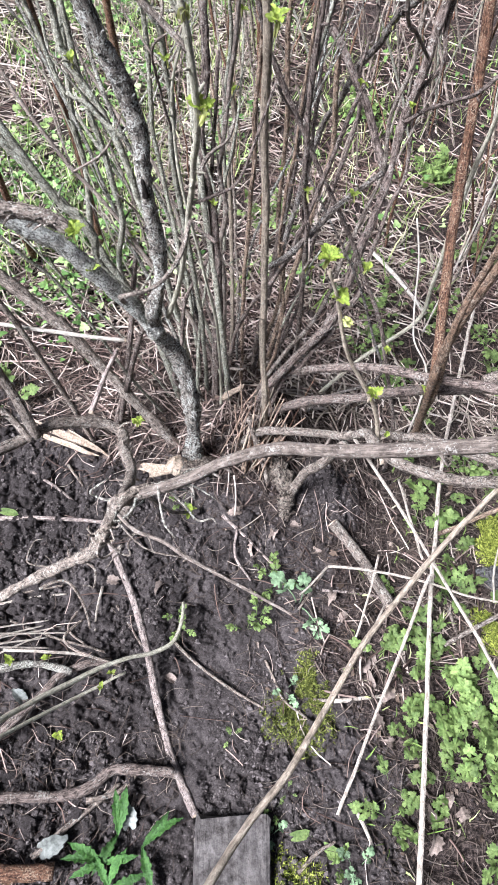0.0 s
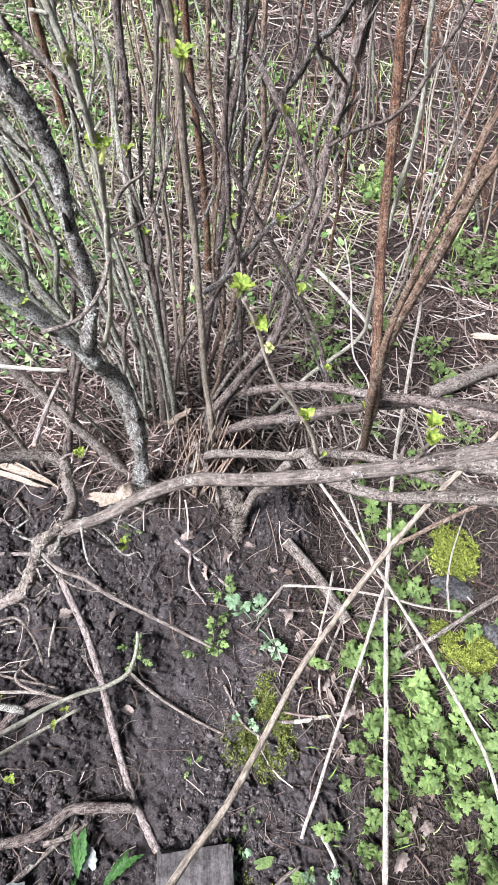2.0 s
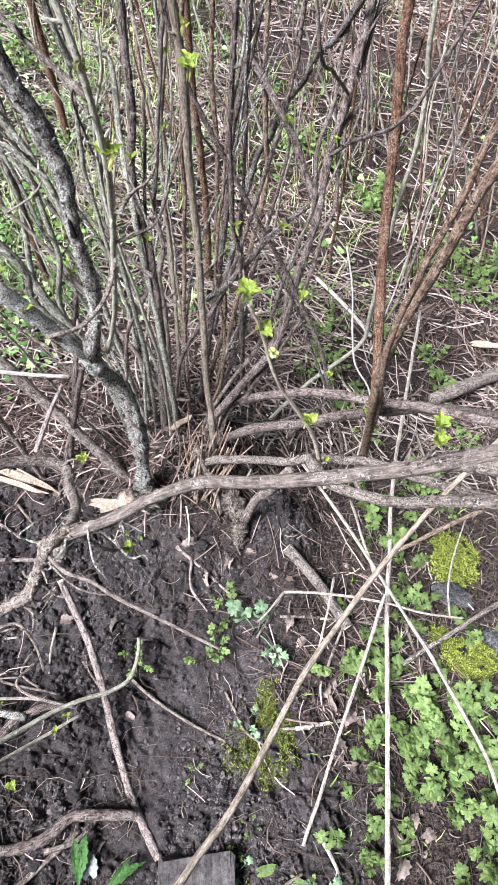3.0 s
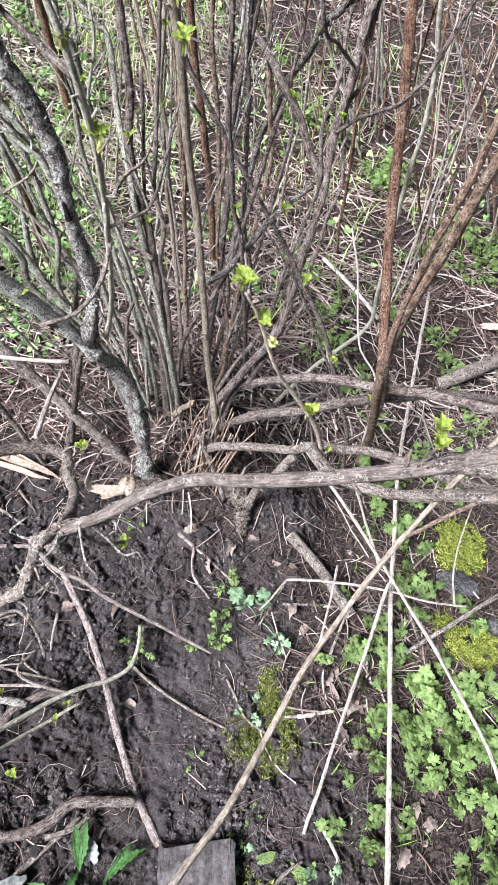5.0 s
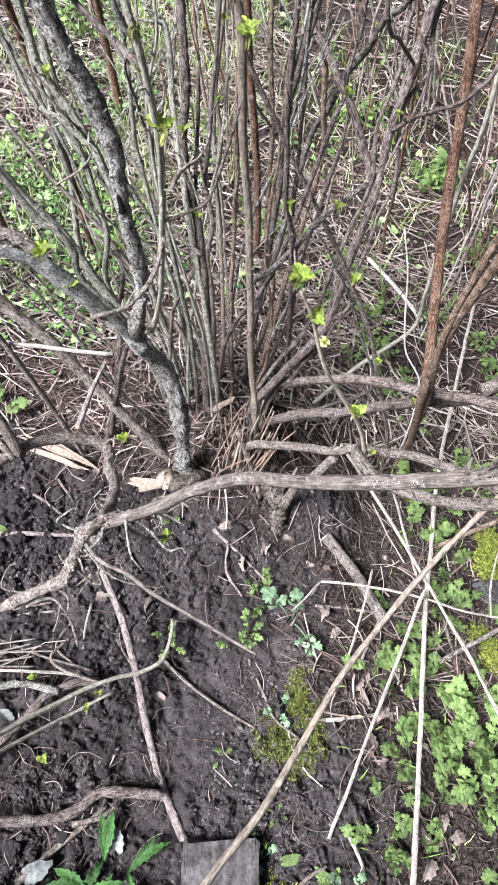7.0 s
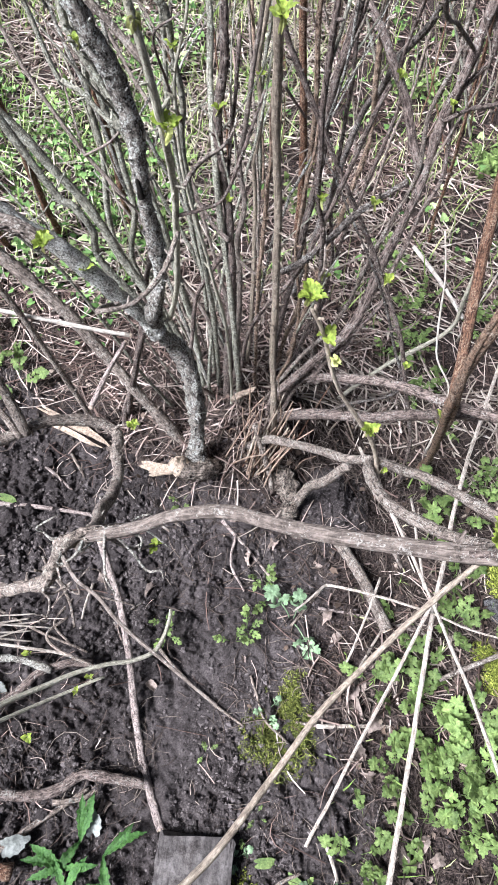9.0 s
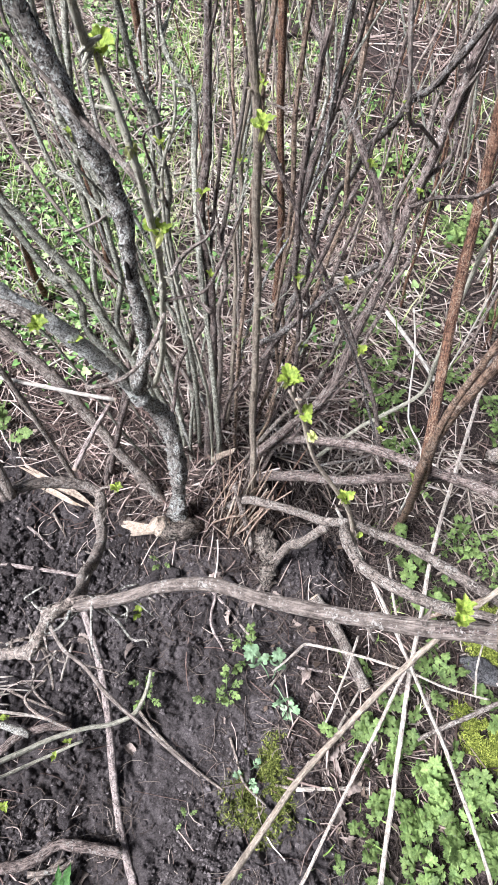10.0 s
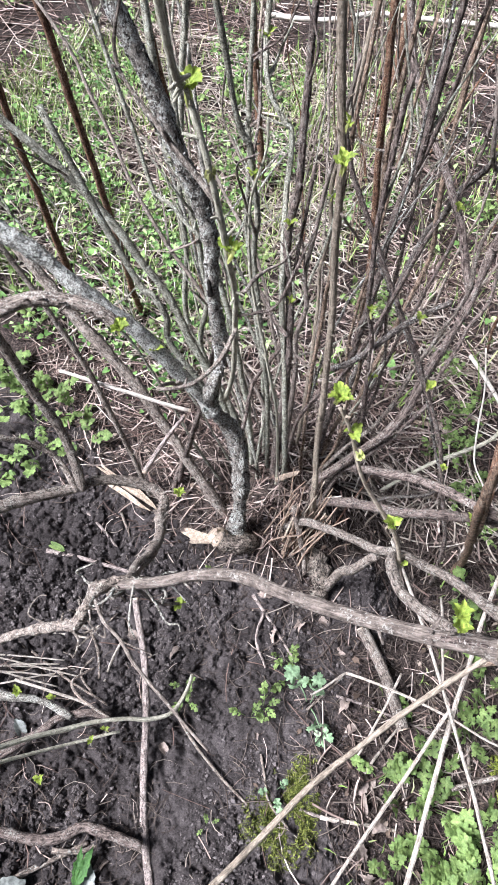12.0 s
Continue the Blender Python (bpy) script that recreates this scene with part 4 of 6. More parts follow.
leaf_tuft(C2, (0.034, 0.548, 0.895), 8, 0.95, 2)
leaf_tuft(C2, (0.060, 0.560, 0.835), 3, 0.8, 0)
part("bud", BUDS[0], C2, place=aim((0.076, 0.566, 0.800), (0.3, -0.6, 0.4), 0, 0.75))
leaf_tuft(C2, (0.155, 0.600, 0.645), 4, 0.85, 1)
leaf_tuft(C2, (0.198, 0.600, 0.560), 2, 0.6, 0)
leaf_tuft(C1, (-0.082, 0.802, 0.996), 4, 1.1, 2)
leaf_tuft(C1, (-0.098, 0.845, 1.02), 2, 0.8, 1)
leaf_tuft(D1, (0.133, 0.955, 0.566), 4, 0.9, 1)
leaf_tuft(T2, (-0.110, 0.559, 1.014), 3, 0.9, 2)
part("bud", BUDS[1], T2, place=aim((-0.129, 0.539, 1.092), (0.2, -0.3, 0.9), 0, 0.7))
spur = stem("twig", [(-0.262, 0.566, 0.838), (-0.254, 0.561, 0.840), (-0.247, 0.556, 0.842)], 0.0040, 0.0025, BARK_GREY, 0.15)
leaf_tuft(spur, (-0.245, 0.555, 0.842), 6, 0.85, 1)
spike = stem("twig", [(0.196, 0.322, 0.955), (0.194, 0.314, 0.975), (0.192, 0.307, 0.996)], 0.0022, 0.0014, BARK_GREY, 0.15)
for p, lean in (((0.191, 0.306, 0.998), 0.0), ((0.184, 0.304, 1.018), 0.5)):
    for k in range(5):
        a = lean + k * 1.257
        part("young_leaf", YOUNG[k], spike, place=aim(p, (math.cos(a) * 0.6, math.sin(a) * 0.6, 1.0), rng.normal(0, 0.3), 0.62))
leaf_tuft(T2, (-0.148, 0.529, 1.165), 4, 1.0, 1)
shoot = stem("twig", [(-0.245, 0.655, 0.310), (-0.235, 0.66, 0.33), (-0.212, 0.66, 0.345)], 0.0022, 0.0016, BARK_GREY, 0.15)
leaf_tuft(shoot, (-0.208, 0.658, 0.348), 5, 0.95, 1)
hang = stem("twig", [(-0.100, 0.336, 0.700), (-0.070, 0.350, 0.640), (-0.052, 0.375, 0.602)], 0.0028, 0.0018, BARK_GREY, 0.15)
leaf_tuft(hang, (-0.052, 0.375, 0.602), 4, 0.7, 0)
leaf_tuft(X7, (-0.345, 1.160, 0.950), 4, 1.0, 1)
for host, spots in ((D3, (0.72,)), (D3b, (0.4,)), (E3, (0.5, 0.75)), (S2, (0.3,)), (Q5, (0.8,)), (N1, (0.45, 0.7)), (U12, (0.6, 0.8)), (Q3, (0.7,)), (U14, (0.5,)), (U2, (0.7,)), (V6, (0.6,)), (H2, (0.6,)), (D1, (0.35,))):
    for q in spots:
        c = CURVE[host.name]
        leaf_tuft(host, Vector(c[int(q * (len(c) - 1))] + np.array((0.004, -0.008, 0.008))), 3, 0.8, 1)
for host in FILLERS[::4]:
    c = CURVE[host.name]
    leaf_tuft(host, Vector(c[int(rng.integers(2, 12))]), 3, 0.8, 1)

# ---- red canes round the bush ----
def cane(pts, r0, r1, label, mat=CANE_RED):
    x, y, z = pts[0]
    t = thing("raspberry_cane", pose(x, y, hz(x, y)), label, "cane", "canes among the shrub")
    v, f = tube(pts, r0, r1, 10, 7, 0.08, 0.0012)
    part("cane", mesh_of("cane", v, f, mat), t)
    return t


cane([(-0.546, 1.482, -0.030), (-0.559, 1.441, 0.069), (-0.572, 1.409, 0.251), (-0.588, 1.373, 0.432), (-0.605, 1.332, 0.612), (-0.629, 1.286, 0.790), (-0.655, 1.235, 0.980), (-0.680, 1.18, 1.15)], 0.0088, 0.0070, "dark red-brown dry cane leaning over the soil")
cane([(-0.719, 1.359, -0.030), (-0.723, 1.305, 0.130), (-0.729, 1.258, 0.325), (-0.738, 1.209, 0.520), (-0.750, 1.157, 0.715), (-0.763, 1.106, 0.910), (-0.777, 1.05, 1.12)], 0.0092, 0.0075, "dark red-brown dry cane leaning over the soil")
cane([(-0.823, 1.260, -0.030), (-0.822, 1.189, 0.163), (-0.820, 1.130, 0.360), (-0.816, 1.076, 0.560), (-0.812, 1.025, 0.763), (-0.808, 0.97, 0.98)], 0.0090, 0.0075, "dark red-brown dry cane with flaking bark")
fork = cane([(0.392, 1.000, -0.03), (0.384, 0.970, 0.091), (0.342, 0.890, 0.281), (0.294, 0.810, 0.491), (0.271, 0.775, 0.661), (0.275, 0.760, 0.773), (0.283, 0.750, 0.885), (0.299, 0.730, 1.109)], 0.0090, 0.0072, "brown peeling cane with a red side cane", CANE_BROWN)
v, f = tube([(0.294, 0.810, 0.491), (0.306, 0.870, 0.46), (0.269, 1.00, 0.61), (0.236, 1.10, 0.77), (0.205, 1.18, 0.92), (0.18, 1.25, 1.1)], 0.0100, 0.0086, 10, 7, 0.08, 0.0012)
part("side_cane", mesh_of("side_cane", v, f, CANE_RED), fork, "reddish side cane with peeling bark")
v, f = tube([(0.352, 0.905, 0.262), (0.316, 0.832, 0.440), (0.276, 0.776, 0.600), (0.262, 0.768, 0.700), (0.262, 0.760, 0.800), (0.266, 0.752, 0.900), (0.272, 0.735, 1.110)], 0.0056, 0.0046, 10, 7, 0.14, 0.0012)
part("side_cane", mesh_of("side_cane", v, f, CANE_BROWN), fork, "thin brown peeling side cane")
cane([(-0.10, 1.62, -0.02), (-0.135, 1.60, 0.3), (-0.185, 1.56, 0.6), (-0.24, 1.5, 1.0)], 0.010, 0.008, "straight dark red cane behind the shrub")

cane([(-0.71, 2.21, -0.02), (-0.75, 2.19, 0.23), (-0.77, 2.16, 0.39), (-0.80, 2.1, 0.7), (-0.83, 2.05, 1.0)], 0.0135, 0.010, "straight dark red cane behind the shrub")

# ---- canes behind the bush ----
def lean(spread):
    """Tilt and direction of a stem: mostly upright, drawn a little to one side."""
    u, w = -0.12 + rng.normal(0, spread), rng.normal(0, spread)
    return math.atan(math.hypot(u, w)), math.atan2(w, u)


CLUMPS = ((0.10, 1.95, 4, 0.22), (-0.25, 1.75, 4, 0.22), (0.35, 2.55, 16, 0.22), (0.85, 2.2, 12, 0.25), (-0.15, 2.75, 14, 0.25), (0.75, 3.2, 14, 0.3), (-0.75, 2.9, 8, 0.3), (-0.45, 1.95, 7, 0.25), (-1.5, 3.0, 6, 0.3), (0.3, 3.7, 12, 0.35), (-0.5, 3.9, 10, 0.35), (1.35, 2.9, 10, 0.3), (-1.3, 4.2, 8, 0.4), (0.55, 1.75, 6, 0.15))
for cx, cy, count, spread in CLUMPS:
    t = thing("cane_thicket", pose(cx, cy, hz(cx, cy)), "thicket of thin dry brown canes behind the shrub", "shrub", "thickets behind the shrub")
    for k in range(count):
        x, y = cx + rng.normal(0, spread * 0.6), cy + rng.normal(0, spread * 0.6)
        v, f = join(grow((x, y, hz(x, y) - 0.02), *lean(0.2), rng.uniform(0.8, 1.5), rng.uniform(0.0025, 0.006), 0.09, int(rng.integers(0, 3)), 6))
        part("cane", mesh_of("cane", v, f, (CANE_FAR, PALE_CANE, BARK_GREY, CANE_TAN, CANE_FAR, CANE_FAR, BARK_OLIVE, CANE_RED)[int(rng.integers(8))]), t)


# ---- sticks and stalks on the ground ----
def stick(name, pts, r0, r1, mat, label, category="stick", group="", cut=False, sink=True, knots=0.08):
    pts = [np.array(p, float) for p in pts]
    if sink:
        pts = [np.array((p[0], p[1], max(p[2], hz(p[0], p[1]) + 0.5 * r0))) for p in pts]
    t = thing(name, pose(*pts[0][:2], hz(*pts[0][:2])), label, category, group)
    v, f = tube(pts, r0, r1, 10 if r0 > 0.006 else 6, 7, knots, 0.0008)
    part("wood", mesh_of("wood", v, f, mat), t)
    for on, e, d, r in ((cut, pts[0], pts[0] - pts[1], r0), (cut, pts[-1], pts[-1] - pts[-2], r1)):
        if on:
            d = d / np.linalg.norm(d)
            v, f = tube([e - d * 0.002, e + d * 0.0022], r * 0.98, r * 0.9, 10, 1, 0.05)
            part("cut_end", mesh_of("cut_end", v, f, CUT_WOOD), t, "pale cut end")
    return t


stick("peeled_stick", [(-0.224, 0.518, 0.114), (-0.166, 0.45, 0.077), (-0.114, 0.379, 0.046), (-0.071, 0.303, 0.010), (-0.029, 0.228, -0.02), (0.016, 0.159, -0.02), (0.066, 0.099, -0.01)], 0.0072, 0.0080, PEELED, "pinkish-brown peeled stick lying on bare soil", cut=True)
stick("cut_stick", [(0.228, 0.720, 0.045), (0.284, 0.680, 0.03), (0.331, 0.636, 0.02), (0.385, 0.575, 0.01)], 0.0125, 0.0130, BARK_GREY, "short grey stick with a pale cut end on the soil", cut=True)
stick("dead_branch", [(0.010, 0.155, 0.012), (-0.047, 0.147, 0.016), (-0.098, 0.134, 0.018), (-0.131, 0.099, 0.016), (-0.175, 0.076, 0.02), (-0.222, 0.064, 0.026), (-0.28, 0.05, 0.035), (-0.42, 0.02, 0.03)], 0.0088, 0.0105, BARK_DARK, "crooked grey dead branch half sunk in soil", knots=0.14)
stick("dead_branch", [(-0.160, 0.318, 0.01), (-0.205, 0.300, 0.02), (-0.245, 0.268, 0.024), (-0.262, 0.235, 0.02), (-0.30, 0.17, 0.015), (-0.35, 0.09, 0.01)], 0.0075, 0.0090, BARK_DARK, "crooked grey dead branch lying on crumbly soil", knots=0.14)
stick("long_cane", [(0.52, 0.70, 0.83), (0.349, 0.509, 0.715), (0.289, 0.433, 0.665), (0.235, 0.35, 0.63), (0.187, 0.266, 0.612), (0.152, 0.183, 0.606), (0.118, 0.109, 0.612), (0.081, 0.048, 0.626), (0.03, -0.06, 0.65), (-0.05, -0.25, 0.45), (-0.12, -0.5, 0.0)], 0.0034, 0.0040, CANE_BEIGE, "long pale cane leaning up against the branches", sink=False)
stick("dry_stalk", [(0.57, 1.63, 0.05), (0.505, 1.2, 0.06), (0.47, 0.92, 0.06), (0.462, 0.7, 0.055), (0.46, 0.51, 0.05), (0.462, 0.3, 0.05), (0.46, 0.1, 0.05), (0.47, -0.15, 0.04)], 0.0050, 0.0054, STRAW, "long bleached hollow stalk lying on the litter", "stalk", "dry stalks")
stick("dry_stalk", [(0.445, 0.63, 0.085), (0.415, 0.513, 0.06), (0.374, 0.362, 0.04), (0.336, 0.222, 0.03), (0.316, 0.150, 0.02)], 0.0040, 0.0034, STRAW, "straight bleached stalk lying on the soil", "stalk", "dry stalks")
stick("dry_stalk", [(0.20, 0.83, 0.25), (0.297, 0.704, 0.25), (0.39, 0.561, 0.265), (0.459, 0.429, 0.293), (0.54, 0.25, 0.32), (0.62, 0.1, 0.2), (0.7, -0.1, 0.0)], 0.0033, 0.0030, STRAW, "thin bleached stalk propped over the weeds", "stalk", "dry stalks", sink=False)
stick("dry_stalk", [(-0.291, 0.850, 0.339), (-0.388, 0.825, 0.349), (-0.484, 0.800, 0.362), (-0.562, 0.780, 0.372)], 0.0042, 0.0040, STRAW_PALE, "thick pale hollow stalk lodged between stems", "stalk", "dry stalks", cut=True, sink=False)
stick("peeled_twig", [(-0.323, 0.720, 0.250), (-0.325, 0.777, 0.257), (-0.326, 0.829, 0.256), (-0.323, 0.890, 0.256)], 0.0055, 0.0045, PEELED, "short pale peeled twig lodged between stems", cut=True, sink=False)
stick("fallen_pole", [(-1.332, 3.526, 0.05), (-1.17, 3.60, 0.05), (-1.003, 3.739, 0.05), (-0.86, 3.93, 0.06), (-0.60, 4.10, 0.05), (-0.266, 4.299, 0.05), (0.3, 4.6, 0.05)], 0.013, 0.015, STRAW_PALE, "long thin bleached pole lying in the weeds", "pole")
stick("wooden_stake", [(-0.545, 3.30, -0.05), (-0.553, 3.30, 0.20), (-0.575, 3.30, 0.42)], 0.022, 0.021, CANE_RED, "short brown wooden stake behind the canes", "stake", sink=False)


stick("brown_stalk", [(0.470, 0.752, 0.05), (0.489, 0.764, 0.06), (0.579, 0.817, 0.10), (0.673, 0.869, 0.14), (0.78, 0.93, 0.17)], 0.0052, 0.0058, CANE_TAN, "dry brown split stalk under the branches", "stalk", sink=False)
stick("grey_twig", [(0.50, 0.505, 0.035), (0.550, 0.545, 0.04), (0.608, 0.590, 0.05), (0.692, 0.654, 0.06), (0.78, 0.72, 0.06)], 0.0048, 0.0062, BARK_GREY, "grey crooked twig lying over the moss", knots=0.15)
stick("dry_stalk", [(0.612, 0.629, 0.03), (0.603, 0.691, 0.05), (0.619, 0.779, 0.06), (0.660, 0.887, 0.05)], 0.0022, 0.0018, STRAW, "thin bleached stalk curving over the moss", "stalk", "dry stalks")
stick("dry_stalk", [(0.231, 0.610, 0.05), (0.328, 0.616, 0.07), (0.431, 0.619, 0.07), (0.560, 0.620, 0.05), (0.639, 0.631, 0.04)], 0.0032, 0.0022, STRAW, "thin bleached stalk lying across the others", "stalk", "dry stalks", sink=False)
stick("dry_stalk", [(0.231, 0.610, 0.05), (0.202, 0.564, 0.04), (0.183, 0.540, 0.03)], 0.0026, 0.0022, STRAW, "broken tip of a thin bleached stalk", "stalk", "dry stalks")
stick("dry_stalk", [(0.337, 0.661, 0.06), (0.327, 0.574, 0.05), (0.313, 0.478, 0.03)], 0.0030, 0.0024, STRAW, "straight bleached stalk lying on the soil", "stalk", "dry stalks")
stick("dry_stalk", [(0.367, 0.869, 0.06), (0.386, 0.755, 0.10), (0.408, 0.634, 0.14)], 0.0030, 0.0026, STRAW, "thin bleached stalk propped over the weeds", "stalk", "dry stalks", sink=False)
stick("bent_twig", [(-0.335, 0.409, 0.06), (-0.308, 0.427, 0.07), (-0.282, 0.431, 0.07), (-0.249, 0.408, 0.05), (-0.218, 0.366, 0.03)], 0.0034, 0.0028, CANE_FAR, "bent dry twig lying on crumbly soil", "twig")
stick("bent_twig", [(-0.239, 0.379, 0.03), (-0.259, 0.340, 0.04), (-0.247, 0.322, 0.04), (-0.207, 0.312, 0.04), (-0.139, 0.310, 0.03)], 0.0026, 0.0034, CANE_FAR, "bent dry twig lying on crumbly soil", "twig")
stick("bent_twig", [(-0.36, 0.285, 0.04), (-0.292, 0.295, 0.05), (-0.222, 0.311, 0.04), (-0.16, 0.312, 0.03)], 0.0034, 0.0028, STRAW, "straight bleached twig lying on crumbly soil", "twig")
for pts in ([(0.419, 1.430, 0.000), (0.404, 1.390, 0.315), (0.379, 1.350, 0.630), (0.337, 1.300, 0.755), (0.299, 1.200, 0.915), (0.276, 1.120, 0.990), (0.246, 1.050, 1.033)], [(0.539, 1.830, 0.000), (0.524, 1.790, 0.242), (0.499, 1.750, 0.484), (0.461, 1.700, 0.592), (0.417, 1.600, 0.746), (0.371, 1.500, 0.859)], [(0.514, 2.030, 0.000), (0.499, 1.990, 0.183), (0.474, 1.950, 0.367), (0.425, 1.900, 0.530), (0.394, 1.800, 0.720)], ((0.38, 1.0, 0.05), (0.340, 0.98, 0.305), (0.272, 0.98, 0.416), (0.225, 0.98, 0.577), (0.187, 0.98, 0.675))):
    stick("standing_stalk", pts, 0.0026, 0.0014, STRAW_PALE, "thin bleached grass stalk standing among the canes", "stalk", "standing stalks", sink=False)
stick("dry_stalk", [(0.236, 1.713, 0.03), (0.323, 1.606, 0.04), (0.418, 1.492, 0.03)], 0.0062, 0.0055, STRAW_PALE, "thick bleached stalk lying behind the shrub", "stalk", "dry stalks")


def on_soil(pts, lift=0.008):
    """Lay a nearly straight line of points on the bumps of the soil."""
    z = [hz(x, y) for x, y in pts]
    n = len(pts) - 1
    line = [z[0] + (z[-1] - z[0]) * i / n for i in range(n + 1)]
    rise = 0.7 * max(0.0, max(a - b for a, b in zip(z, line)))
    return [(x, y, line[i] + rise + lift) for i, (x, y) in enumerate(pts)]


stick("green_shoot", [(-0.052, 0.455, 0.05), (-0.045, 0.415, 0.06), (-0.050, 0.368, 0.07), (-0.082, 0.335, 0.08), (-0.122, 0.310, 0.10), (-0.185, 0.255, 0.13), (-0.25, 0.175, 0.19), (-0.30, 0.10, 0.25), (-0.37, 0.0, 0.2)], 0.0038, 0.0052, GREEN_SHOOT, "hooked pale shoot trailing over the soil", "shoot")
stick("green_shoot", [(-0.125, 0.298, 0.04), (-0.185, 0.24, 0.06), (-0.245, 0.17, 0.12), (-0.30, 0.095, 0.2)], 0.0028, 0.0036, GREEN_SHOOT, "thin pale shoot trailing over the soil", "shoot")
TWIGS_FRONT = (([(-0.06, 0.395), (0.0, 0.36), (0.075, 0.33), (0.156, 0.307)], 0.0036), ([(-0.19, 0.44), (-0.13, 0.385), (-0.09, 0.345)], 0.003), ([(0.14, 0.4), (0.165, 0.365), (0.19, 0.33), (0.24, 0.305)], 0.003), ([(0.25, 0.345), (0.29, 0.352), (0.335, 0.36)], 0.0034), ([(0.29, 0.35), (0.36, 0.372), (0.43, 0.395)], 0.0045), ([(0.235, 0.575), (0.33, 0.59), (0.46, 0.6), (0.56, 0.59)], 0.0034), ([(0.19, 0.52), (0.215, 0.58), (0.235, 0.62)], 0.003), ([(0.34, 0.46), (0.36, 0.53), (0.385, 0.6)], 0.0035))
TWIGS_MIDDLE = (([(-0.5, 0.565), (-0.42, 0.585), (-0.33, 0.6), (-0.26, 0.608)], 0.0058), ([(-0.47, 0.69), (-0.41, 0.67), (-0.35, 0.645)], 0.0042), ([(-0.4, 0.73), (-0.35, 0.69)], 0.004), ([(-0.39, 0.36), (-0.33, 0.35), (-0.25, 0.34), (-0.18, 0.335)], 0.0032), ([(-0.26, 0.43), (-0.27, 0.37), (-0.22, 0.34)], 0.003), ([(-0.23, 0.47), (-0.225, 0.42), (-0.215, 0.375)], 0.003), ([(-0.42, 0.4), (-0.36, 0.43), (-0.31, 0.455)], 0.003), ([(-0.44, 0.38), (-0.37, 0.415), (-0.3, 0.44)], 0.0028))
TWIGS_BACK = (([(-0.13, 0.08), (-0.08, 0.105), (-0.055, 0.14)], 0.005), ([(-0.19, -0.02), (-0.13, 0.06), (-0.08, 0.12)], 0.006), ([(0.33, 0.19), (0.365, 0.15), (0.385, 0.115)], 0.0045), ([(0.02, 0.66), (0.03, 0.6), (0.075, 0.555)], 0.0035), ([(-0.02, 0.68), (0.05, 0.645), (0.13, 0.6)], 0.004), ([(0.09, 0.7), (0.11, 0.62)], 0.003), ([(0.26, 0.05), (0.29, 0.085), (0.32, 0.11)], 0.004), ([(0.52, 0.62), (0.56, 0.48), (0.62, 0.33)], 0.004))
for pts, r in TWIGS_FRONT + TWIGS_MIDDLE + TWIGS_BACK:
    stick("dry_twig", on_soil(pts, r), r, r * 0.75, (PEELED, CANE_FAR, STRAW, CANE_FAR, PEELED)[int(rng.integers(5))], "thin dry twig lying on the soil", "twig", "dry twigs", knots=0.1)

stick("lichen_stick", [(-0.40, 0.245, 0.03), (-0.355, 0.253, 0.035), (-0.298, 0.274, 0.03), (-0.224, 0.279, 0.03)], 0.0085, 0.0060, BARK_CRUST, "pale lichen-crusted stick lying on crumbly soil", knots=0.2)
stick("rotten_branch", [(-0.36, -0.07, 0.02), (-0.228, -0.05, 0.025), (-0.145, -0.03, 0.02)], 0.016, 0.014, CANE_RED, "thick brown rotten branch lying on litter", knots=0.15)
for x, y, z, n in ((-0.34, 0.268, 0.05, 5), (-0.275, 0.292, 0.04, 2), (-0.145, 0.285, 0.07, 2), (-0.198, 0.159, 0.10, 3), (-0.156, 0.253, 0.09, 2), (-0.31, 0.09, 0.25, 3)):
    t = thing("leaf_shoot", pose(x, y, hz(x, y)), "yellow-green shoot of opening leaves on the soil", "shoot", "leaf shoots on the soil")
    v, f = tube([(x - 0.012, y + 0.006, hz(x, y)), (x - 0.004, y, 0.5 * (z + hz(x, y))), (x, y, z)], 0.0016, 0.0012, 5, 3)
    leaf_tuft(part("shoot", mesh_of("shoot", v, f, GREEN_SHOOT), t), (x, y, z), n, 0.75, 1)

# a bundle of bleached stalks on the soil
for k in range(7):
    a = np.array((-0.40 - 0.01 * k, 0.265 + 0.008 * k)) + rng.normal(0, 0.012, 2)
    b = np.array((-0.300, 0.345 + 0.005 * k)) + rng.normal(0, 0.014, 2)
    stick("bleached_stalk", [(*a, hz(*a) + 0.010 + 0.004 * (k % 3)), (*(0.5 * (a + b)), 0.5 * (hz(*a) + hz(*b)) + 0.014), (*b, hz(*b) + 0.010)], 0.0021, 0.0017, STRAW, "thin bleached stalk in a bundle on soil", "stalk", "bundle of stalks")

# pruning stub with its fresh pale cut, and loose chips
t = thing("pruned_stub", pose(-0.125, 0.70, hz(-0.125, 0.70)), "pruned stub with a fresh pale cut at the root collar", "stub")
v, f = tube([(-0.078, 0.785, 0.050), (-0.088, 0.760, 0.085), (-0.112, 0.738, 0.096), (-0.142, 0.733, 0.104)], 0.024, 0.0195, 14, 8, 0.26, 0.003)
part("wood", mesh_of("wood", v, f, BARK_SCALY), t)
v, f = tube([(-0.138, 0.733, 0.103), (-0.146, 0.731, 0.112), (-0.156, 0.728, 0.120)], 0.0202, 0.0125, 12, 4, 0.30, 0.001)
part("cut_face", mesh_of("cut_face", v, f, CUT_WOOD), t, "pale fresh-cut wood")


